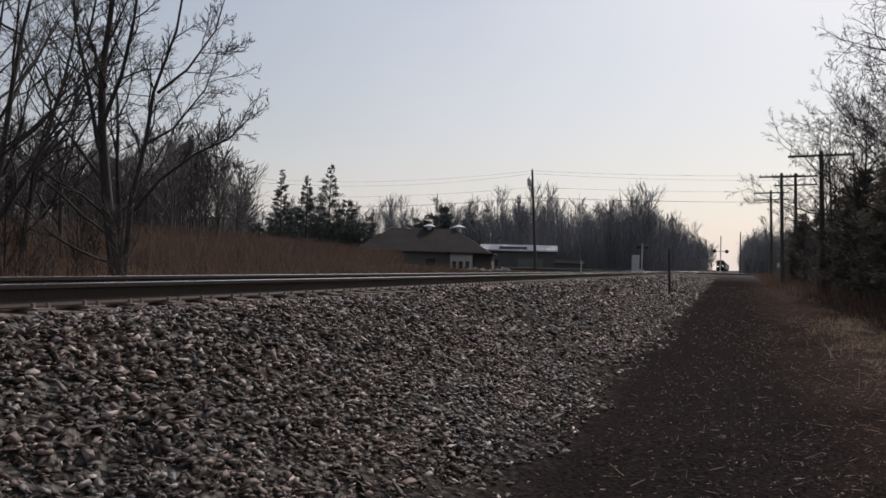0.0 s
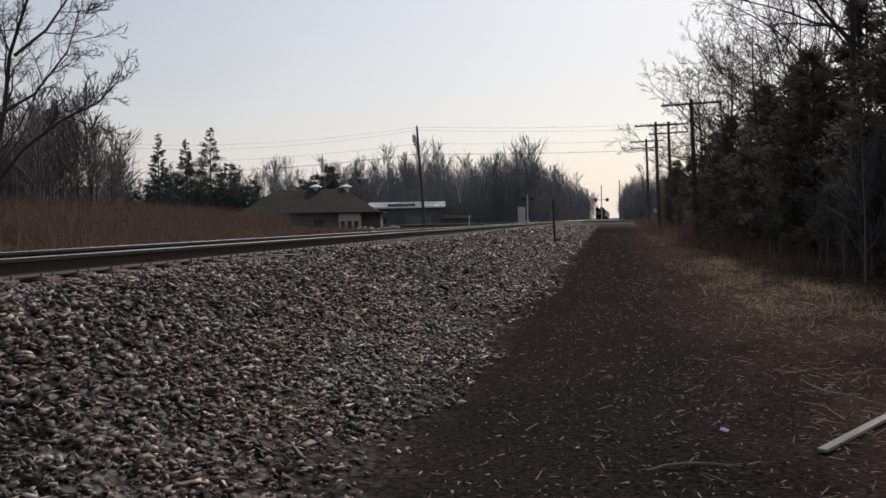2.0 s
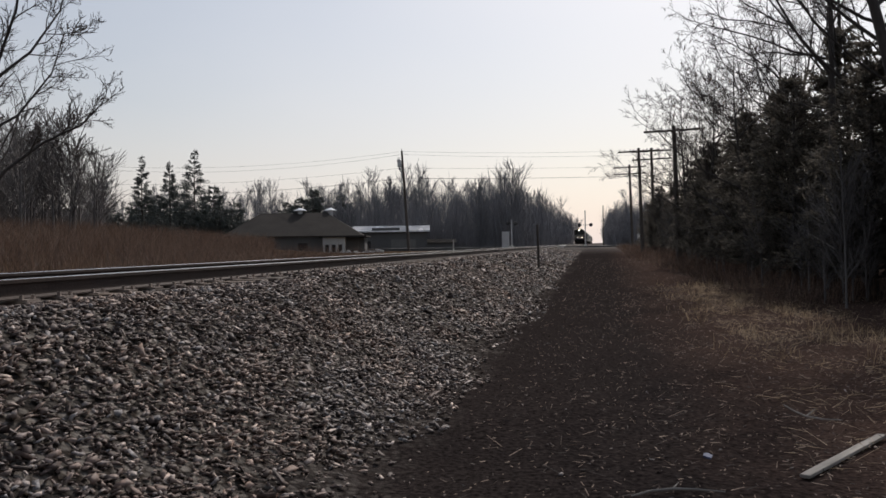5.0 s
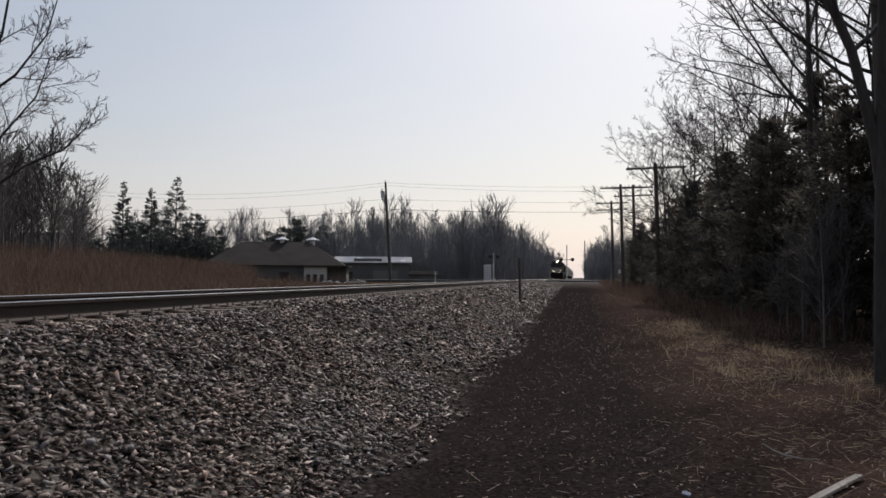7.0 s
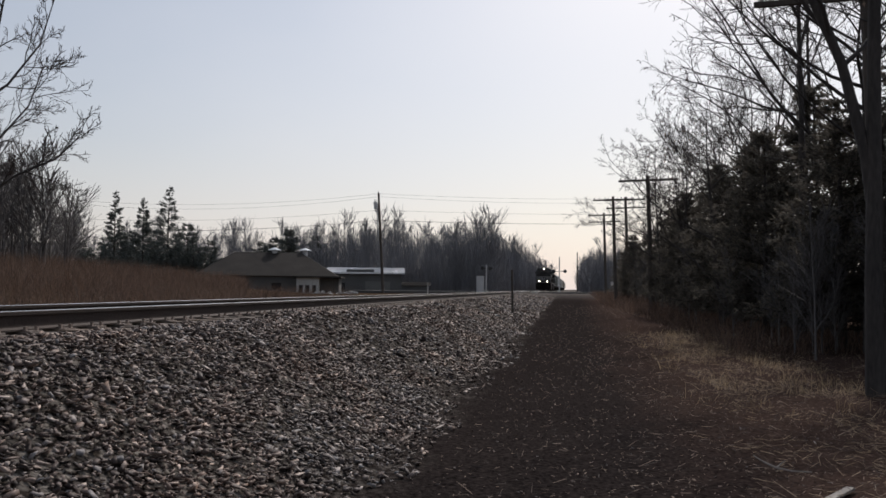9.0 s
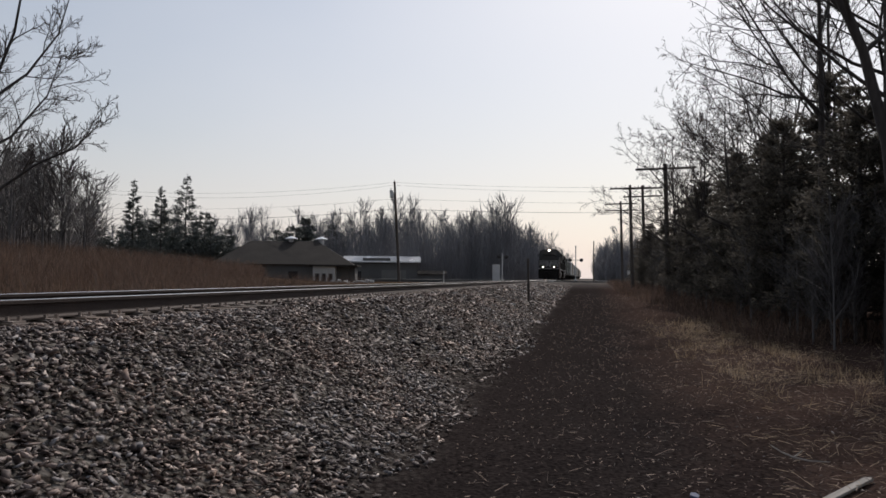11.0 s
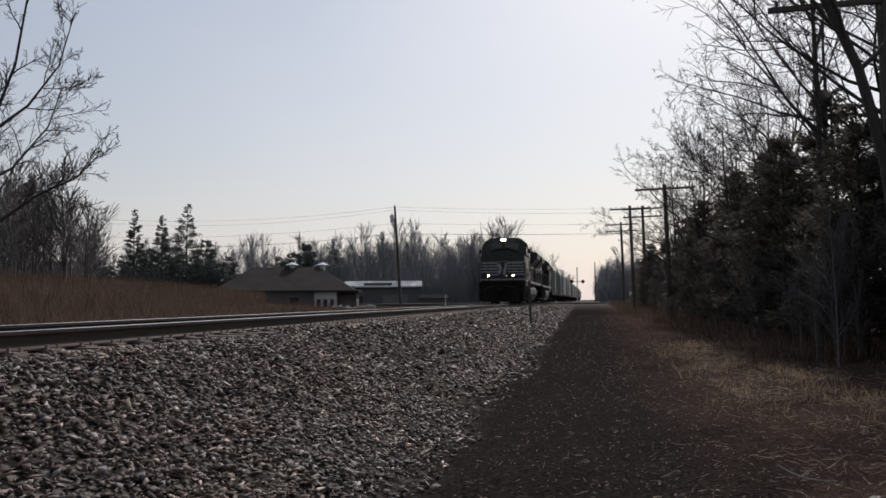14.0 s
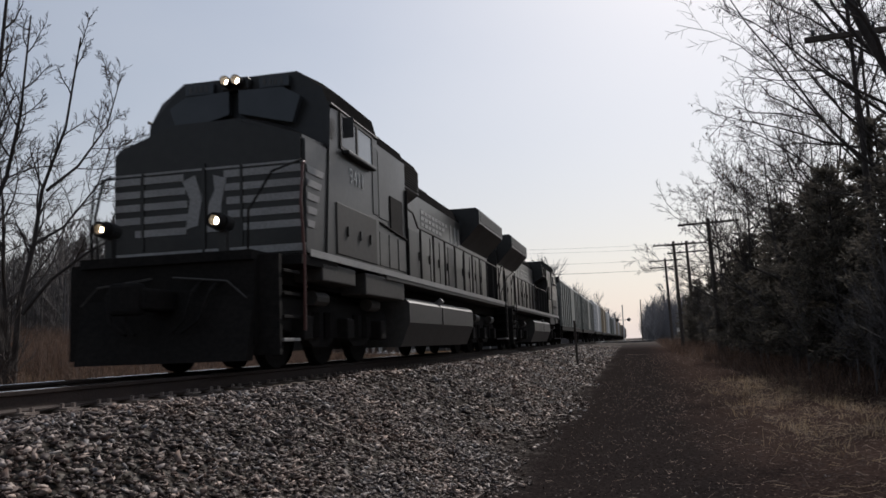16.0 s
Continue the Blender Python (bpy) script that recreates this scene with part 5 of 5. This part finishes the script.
        for a, b in spans:
            part("stripe", B((a, yf - 0.006, z - 0.05, b, yf + 0.02, z + 0.05)), M_LOCO_WHITE, nose)
        for s in (-1, 1):
            bm = prism(bmesh.new(), [(-0.88, z - 0.05), (-0.30 - 0.09 * k, z - 0.05), (-0.25 - 0.09 * k, z + 0.05), (-0.88, z + 0.05)], "x", s * 1.478, s * 1.489)
            part("stripe", bm, M_LOCO_WHITE, nose)
    # plain crest shape in the middle
    for shape in ([(-0.30, 1.98), (-0.12, 2.02), (-0.05, 2.40), (-0.16, 2.74), (-0.36, 2.66), (-0.24, 2.40)], [(0.02, 1.92), (0.22, 1.92), (0.24, 2.3), (0.32, 2.66), (0.12, 2.72), (0.14, 2.5), (0.05, 2.32)]):
        part("crest", prism(bmesh.new(), shape, "y", yf - 0.006, yf + 0.02), M_LOCO_WHITE, nose, "pale plain crest shape")
    part("stripe", B((-1.46, yf - 0.006, 2.80, 1.46, yf + 0.02, 2.83)), M_LOCO_WHITE, nose)
    door = part("nose_door", box(bmesh.new(), -0.05, yf - 0.02, 1.55, 0.0, yf + 0.02, 2.9, bevel=0.006), M_LOCO, nose)
    part("deck_stripe", B((-1.48, -0.975, 1.58, 1.48, -0.955, 1.68)), M_LOCO_WHITE, nose, "white band along the nose's foot")
    for s in (-0.98, 0.545):
        part("seam", box(bmesh.new(), s - 0.02, yf - 0.014, 1.7, s + 0.02, yf + 0.01, 2.84, bevel=0.004), M_LOCO, nose)
    # cab
    bm = bmesh.new()
    front_line = [(-1.5, 1.5), (1.5, 1.5), (1.5, 3.82), (1.34, 4.18), (0.95, 4.47), (-0.95, 4.47), (-1.34, 4.18), (-1.5, 3.82)]
    full_line = [(-1.5, 1.5), (1.5, 1.5), (1.5, 3.9), (1.42, 4.2), (1.1, 4.46), (-1.1, 4.46), (-1.42, 4.2), (-1.5, 3.9)]
    rings = [[bm.verts.new((x, 0.1 - 0.32 * max(0, (4.0 - max(z, 3.2)) / 0.8), z)) for x, z in front_line]]
    for y in (0.75, 2.3):
        rings.append([bm.verts.new((x, y, z)) for x, z in full_line])
    bm.faces.new(rings[0])
    bm.faces.new(rings[-1][::-1])
    for r0, r1 in zip(rings, rings[1:]):
        for i in range(8):
            j = (i + 1) % 8
            bm.faces.new((r0[i], r1[i], r1[j], r0[j]))
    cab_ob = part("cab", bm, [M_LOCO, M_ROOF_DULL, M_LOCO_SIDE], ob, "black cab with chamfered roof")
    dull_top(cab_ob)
    for s in (-1, 1):
        shape = [(s * 0.08, 3.84), (s * 0.95, 3.62), (s * 1.08, 4.02), (s * 0.8, 4.18), (s * 0.08, 4.2)]
        part("windscreen", prism(bmesh.new(), shape, "y", -0.10, 0.3), M_DARKGLASS, cab_ob, "dark windscreen pane")
        win = part("side_window", B((s * 1.505 - 0.02, 0.45, 3.28, s * 1.505 + 0.02, 1.95, 3.33), (s * 1.505 - 0.02, 0.45, 3.80, s * 1.505 + 0.02, 1.95, 3.85), (s * 1.505 - 0.02, 0.40, 3.28, s * 1.505 + 0.02, 0.45, 3.85), (s * 1.505 - 0.02, 1.15, 3.28, s * 1.505 + 0.02, 1.21, 3.85), (s * 1.505 - 0.02, 1.95, 3.28, s * 1.505 + 0.02, 2.0, 3.85)), M_LOCO_DUST, cab_ob)
        part("pane", B((s * 1.505 - 0.006, 0.45, 3.33, s * 1.505 + 0.006, 1.15, 3.80)), M_DARKGLASS, win)
        part("pane", B((s * 1.505 - 0.006, 1.21, 3.33, s * 1.505 + 0.006, 1.95, 3.80)), M_SKY_GLASS, win, "sliding pane with the sky's reflection in its colour")
        part("arm_rest", box(bmesh.new(), s * 1.56 - 0.06, 0.5, 3.21, s * 1.56 + 0.06, 1.9, 3.28, bevel=0.02), M_LOCO, cab_ob)
        part("mirror", box(bmesh.new(), s * 1.66 - 0.09, 0.34, 3.42, s * 1.66 + 0.09, 0.37, 3.74, bevel=0.01), M_LOCO, cab_ob)
        part("drip_rail", tube(bmesh.new(), [(s * 1.51, 0.0, 3.88), (s * 1.51, 2.3, 3.88)], 0.025, 6), M_LOCO_DUST, cab_ob)
        num = bpy.data.curves.new("road_number", "FONT")
        num.body, num.size, num.extrude, num.align_x = "9411", 0.36, 0.004, "CENTER"
        tmp = new("road_number", num)
        me = bpy.data.meshes.new_from_object(tmp)
        bpy.data.objects.remove(tmp)
        me.materials.clear()
        me.materials.append(M_NUMBER)
        put_under(new("road_number", me), cab_ob, "faded pale road number").matrix_basis = pose(s * 1.506, 1.15, 2.82, 90, 0, 90 * s)
        part("side_door", box(bmesh.new(), s * 1.5 - 0.012, 1.98, 2.5, s * 1.5 + 0.012, 2.27, 3.7, bevel=0.01), M_LOCO, cab_ob)
        part("side_panel", box(bmesh.new(), s * 1.5 - 0.02, 0.18, 1.64, s * 1.5 + 0.02, 2.1, 2.42, bevel=0.01), M_LOCO_DUST, cab_ob)
        for y in (0.6, 1.2, 1.7):
            part("latch", B((s * 1.53 - 0.015, y, 1.95, s * 1.53 + 0.015, y + 0.05, 2.1)), M_LOCO, cab_ob)
    hood = part("headlight_housing", box(bmesh.new(), -0.22, -0.06, 4.22, 0.22, 0.25, 4.43, bevel=0.03), M_LOCO, cab_ob)
    for s in (-0.09, 0.09):
        part("headlight", tube(bmesh.new(), [(s, -0.09, 4.33), (s, -0.07, 4.33)], 0.062, 14), M_HEAD, hood, "lit headlight")
        part("bezel", ring_barrel((s, -0.235, 4.33), (s, -0.06, 4.33), 0.08, 0.066), M_UNDER, hood, "black lamp barrel")
    for s in (-1, 1):
        nb = part("number_board", box(bmesh.new(), s * 0.62 - 0.24, -0.02, 4.22, s * 0.62 + 0.24, 0.14, 4.4, bevel=0.01), M_DARKGLASS, cab_ob)
        for k in range(4):
            part("number_bar", B((s * 0.62 - 0.17 + k * 0.09, -0.026, 4.26, s * 0.62 - 0.12 + k * 0.09, -0.02, 4.36)), M_TANK, nb)
    part("horn", tube(bmesh.new(), [(-0.45, 0.9, 4.46), (-0.45, 0.9, 4.58), (0.0, 0.9, 4.58), (0.0, 0.9, 4.46)], 0.025, 6), M_LOCO, cab_ob)
    part("antenna", box(bmesh.new(), 0.35, 1.0, 4.46, 0.75, 1.5, 4.54, bevel=0.02), M_LOCO_DUST, cab_ob)
    for s in (-0.8, 0.8):
        ditch = part("ditch_light", tube(bmesh.new(), [(s, -2.06, 1.86), (s, -1.85, 1.86)], [0.12, 0.1], 14), M_LOCO, ob, "lit ditch light on the front deck")
        part("lens", tube(bmesh.new(), [(s, -2.075, 1.86), (s, -2.05, 1.86)], 0.06, 14), M_DITCH, ditch, "glowing lamp lens")
        part("bezel", ring_barrel((s, -2.205, 1.86), (s, -2.04, 1.86), 0.1, 0.066), M_UNDER, ditch, "black lamp barrel")
        part("stand", B((s - 0.05, -2.0, 1.5, s + 0.05, -1.9, 1.78)), M_LOCO, ditch)
    part("marker_light", tube(bmesh.new(), [(0.25, -0.98, 1.86), (0.25, -0.95, 1.86)], 0.04, 8), M_MARK, ob)
    # cabinet behind the cab
    cabinet = part("electrical_cabinet", prism(bmesh.new(), [(-1.46, 1.5), (1.46, 1.5), (1.46, 3.82), (1.38, 4.04), (1.1, 4.14), (-1.1, 4.14), (-1.38, 4.04), (-1.46, 3.82)], "y", 2.3, 4.2), [M_LOCO, M_ROOF_DULL, M_LOCO_SIDE], ob, "dusty black equipment cabinet behind the cab")
    dull_top(cabinet)
    blower = part("blower_box", prism(bmesh.new(), [(-0.92, 3.1), (0.92, 3.1), (1.4, 3.42), (1.4, 3.9), (1.3, 4.06), (-1.3, 4.06), (-1.4, 3.9), (-1.4, 3.42)], "y", 4.2, 5.5), [M_LOCO, M_ROOF_DULL], ob, "black blower housing with dark side grilles")
    dull_top(blower)
    for s in (-1, 1):
        part("grille", B((s * 1.46 - 0.025, 3.1, 2.34, s * 1.46 + 0.025, 3.88, 3.0)), M_UNDER, cabinet)
        for k in range(9):
            part("louvre", B((s * 1.41 - 0.02, 4.32, 3.46 + k * 0.05, s * 1.41 + 0.02, 5.4, 3.48 + k * 0.05)), M_UNDER, blower)
        part("belt_rail", tube(bmesh.new(), [(s * 1.48, 2.1, 2.44), (s * 1.48, 4.15, 2.3)], 0.02, 6), M_UNDER, cabinet)
        for y in (2.42, 3.0, 3.58):
            part("panel_door", box(bmesh.new(), s * 1.46 - 0.015, y, 1.66, s * 1.46 + 0.015, y + 0.5, 2.26, bevel=0.008), M_LOCO_SIDE, cabinet)
        part("panel_door", box(bmesh.new(), s * 1.46 - 0.015, 2.42, 2.5, s * 1.46 + 0.015, 2.98, 3.7, bevel=0.008), M_LOCO_SIDE, cabinet)
        part("corner_post", tube(bmesh.new(), [(s * 1.47, 4.2, 1.5), (s * 1.47, 4.2, 3.3)], 0.035, 6), M_UNDER, cabinet)
        part("eye_bolt", tube(bmesh.new(), [(s * 0.95, 5.4, 4.0), (s * 1.0, 5.4, 4.2), (s * 0.9, 5.4, 4.23)], 0.03, 6), M_LOCO, blower)
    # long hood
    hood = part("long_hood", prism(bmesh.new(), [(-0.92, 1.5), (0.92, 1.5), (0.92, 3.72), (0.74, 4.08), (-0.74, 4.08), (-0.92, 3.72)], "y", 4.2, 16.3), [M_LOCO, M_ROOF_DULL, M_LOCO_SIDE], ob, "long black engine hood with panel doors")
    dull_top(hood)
    for s in (-1, 1):
        for k in range(12):
            y = 4.35 + k * 0.98
            part("hood_door", box(bmesh.new(), s * 0.925 - 0.012, y, 1.65, s * 0.925 + 0.012, y + 0.86, 2.85, bevel=0.006), M_LOCO if k % 4 == 2 else M_LOCO_SIDE, hood)
            part("door_latch", B((s * 0.945 - 0.012, y + 0.78, 2.2, s * 0.945 + 0.012, y + 0.82, 2.4)), M_UNDER, hood)
        for row in range(3):
            for k in range(8 - row):     # lettering along the hood, too worn to read
                part("letter_bar", B((s * 0.925 - 0.006, 7.45 + k * 0.36, 3.36 - row * 0.15, s * 0.925 + 0.006, 7.75 + k * 0.36, 3.45 - row * 0.15)), M_FADED, hood)
        for k in range(3):
            part("letter_bar", B((s * 0.925 - 0.006, 10.6 + k * 0.5, 3.0, s * 0.925 + 0.006, 10.8 + k * 0.5, 3.5)), M_FADED, hood)
    part("exhaust_stack", box(bmesh.new(), -0.35, 9.6, 4.1, 0.35, 10.5, 4.42, bevel=0.03), M_UNDER, hood)
    part("roof_fan", tube(bmesh.new(), [(0, 7.0, 4.0), (0, 7.0, 4.16)], 0.45, 16), M_LOCO, hood)
    for y0, y1, z0 in ((12.0, 16.2, 3.1),):
        bm = prism(bmesh.new(), [(-0.93, z0), (0.93, z0), (1.5, z0 + 0.6), (1.5, 4.1), (1.4, 4.17), (-1.4, 4.17), (-1.5, 4.1), (-1.5, z0 + 0.6)], "y", y0, y1)
        rad = part("radiator", bm, [M_LOCO, M_ROOF_DULL, M_LOCO_SIDE], hood, "overhanging radiator wing")
        dull_top(rad)
        for s in (-1, 1):
            part("screen", B((s * 1.503 - 0.01, y0 + 0.15, z0 + 0.66, s * 1.503 + 0.01, y1 - 0.15, 4.05)), M_LOCO_DUST, rad)
    # handrails
    for s in (-1, 1):
        for k in range(11):
            y = 5.15 + k * 1.1
            part("stanchion", rail_bar(bmesh.new(), [(s * 1.5, y, 1.5), (s * 1.5, y, 2.65)], 0.024), M_LOCO_DUST, ob)
        part("handrail", rail_bar(bmesh.new(), [(s * 1.48, 4.2, 2.95), (s * 1.5, 4.6, 2.9), (s * 1.5, 4.95, 2.65), (s * 1.5, 16.3, 2.65), (s * 1.45, 16.5, 2.3)], 0.022), M_LOCO_DUST, ob)
    # fuel tank
    line = [(-1.4, 1.18), (1.4, 1.18), (1.5, 1.08), (1.5, 0.7), (1.3, 0.24), (-1.3, 0.24), (-1.5, 0.7), (-1.5, 1.08)]
    tank = part("fuel_tank", prism(bmesh.new(), line, "y", 4.12, 10.45), M_TANK, ob, "grey steel fuel tank between the trucks")
    for s in (-1, 1):
        part("filler", tube(bmesh.new(), [(s * 1.3, 6.9, 1.1), (s * 1.5, 6.9, 1.25)], 0.07, 8), M_LOCO_WHITE, tank)
        part("tank_seam", B((s * 1.503 - 0.006, 6.88, 0.7, s * 1.503 + 0.006, 6.93, 1.08)), M_UNDER, tank)
    axles = []
    for c in (1.3, 13.35):
        truck = part("truck", B((-0.95, c - 2.1, 0.75, 0.95, c + 2.1, 1.1)), M_UNDER, ob, "three-axle truck under the locomotive")
        ys = (c - 1.75, c, c + 1.75)
        for s in (-1, 1):
            side_frame(truck, s, ys, 0.98)
            part("brake_cylinder", tube(bmesh.new(), [(s * 1.22, c - 1.5, 0.98), (s * 1.22, c - 1.0, 0.98)], 0.11, 10), M_LOCO_DUST, truck)
            part("brake_cylinder", tube(bmesh.new(), [(s * 1.22, c + 1.0, 0.98), (s * 1.22, c + 1.5, 0.98)], 0.11, 10), M_LOCO_DUST, truck)
        axles += [axle(ob, y) for y in ys]
    return ob


M_CARS = [surface("grey_car_side", (0.13, 0.14, 0.13), (0.23, 0.24, 0.215), 0.55, 8, 0.5, bump=0.05),
          surface("brown_car_side", (0.10, 0.055, 0.04), (0.19, 0.11, 0.08), 0.6, 8, 0.5, bump=0.05),
          surface("white_car_side", (0.5, 0.5, 0.5), (0.74, 0.74, 0.73), 0.45, 8, 0.5, bump=0.05),
          surface("tan_car_side", (0.28, 0.23, 0.16), (0.44, 0.37, 0.27), 0.55, 8, 0.5, bump=0.05)]


def freight_car(L, top, m_side, label, ribs):
    ob = thing("freight_car", pose(TRACK_X, 400, RAIL_Z), label, "freight car", "freight cars")
    part("body", prism(bmesh.new(), [(-1.45, 1.05), (1.45, 1.05), (1.45, top - 0.25), (1.3, top - 0.05), (0, top), (-1.3, top - 0.05), (-1.45, top - 0.25)], "y", 0.5, L - 0.5), m_side, ob)
    for s in (-1, 1):
        for k in range(ribs):
            y = 0.6 + (L - 1.3) * k / (ribs - 1)
            part("rib", B((s * 1.47 - 0.03, y, 1.1, s * 1.47 + 0.03, y + 0.1, top - 0.28)), m_side, ob)
        part("sill", B((s * 1.45 - 0.06, 0.4, 0.85, s * 1.45 + 0.06, L - 0.4, 1.1)), M_UNDER, ob)
        part("door", box(bmesh.new(), s * 1.5 - 0.02, L / 2 - 1.4, 1.15, s * 1.5 + 0.02, L / 2 + 1.4, top - 0.35, bevel=0.01), m_side, ob)
        part("ladder", B(*[(s * 1.52 - 0.02, 0.62, 1.2 + 0.35 * k, s * 1.52 + 0.02, 1.05, 1.23 + 0.35 * k) for k in range(8)]), M_LOCO_DUST, ob)
    part("centre_sill", B((-0.25, -0.1, 0.75, 0.25, L + 0.1, 1.05)), M_UNDER, ob)
    for c in (2.2, L - 2.2):
        truck = part("truck", B((-0.9, c - 0.2, 0.5, 0.9, c + 0.2, 0.9)), M_UNDER, ob, "two-axle freight truck")
        for s in (-1, 1):
            side_frame(truck, s, (c - 0.88, c + 0.88), 0.9)
        axle(ob, c - 0.88), axle(ob, c + 0.88)
    return ob


lead = locomotive()
second = copy_thing(lead, pose(TRACK_X, 300, RAIL_Z, 0, 0, 180))
second["label"] = "black trailing locomotive coupled back to front"
for o in second.children_recursive:     # its lamps are out
    if o.data.materials[0] in (M_HEAD, M_DITCH, M_MARK):
        o.data = o.data.copy()
        o.data.materials[0] = M_DARKGLASS
TRAIN = [(lead, 0.0, 0), (second, 34.6, 180)]
kinds = [freight_car(18.5, 4.05, M_CARS[0], "dull grey-green ribbed boxcar", 13), freight_car(16.5, 4.4, M_CARS[2], "pale white ribbed boxcar", 11), freight_car(17.0, 4.2, M_CARS[1], "rusty brown ribbed boxcar", 12), freight_car(15.0, 4.5, M_CARS[3], "tan covered freight car", 10)]
LENGTHS = (18.5, 16.5, 17.0, 15.0)
at_y = 37.2
used = set()
for k in (0, 0, 1, 3, 1, 0, 1, 3, 1, 3, 0, 2, 3, 1, 2, 0):
    car = kinds[k] if k not in used else copy_thing(kinds[k], Matrix())
    used.add(k)
    TRAIN.append((car, at_y, 0))
    at_y += LENGTHS[k] + 1.1

TRAIN_V, TRAIN_Y16 = 22.3, 11.3


def motions():
    for ob, back, turn in TRAIN:
        walk(ob, [(t, pose(TRACK_X, TRAIN_Y16 + back + TRAIN_V * (16 - t), RAIL_Z, 0, 0, turn)) for t in (0.0, 4.0, 8.0, 12.0, 16.0)])
    spin = math.degrees(TRAIN_V / 30 / WHEEL_R)
    for ob, turn in ((lead, 1), (second, -1)):
        for ax in [c for c in ob.children if c.name.startswith("wheelset")]:
            p = ax.matrix_basis.translation.copy()
            walk(ax, [(k / 30, pose(p.x, p.y, p.z, turn * spin * k, 0, 0)) for k in range(0, 481)])


motions()
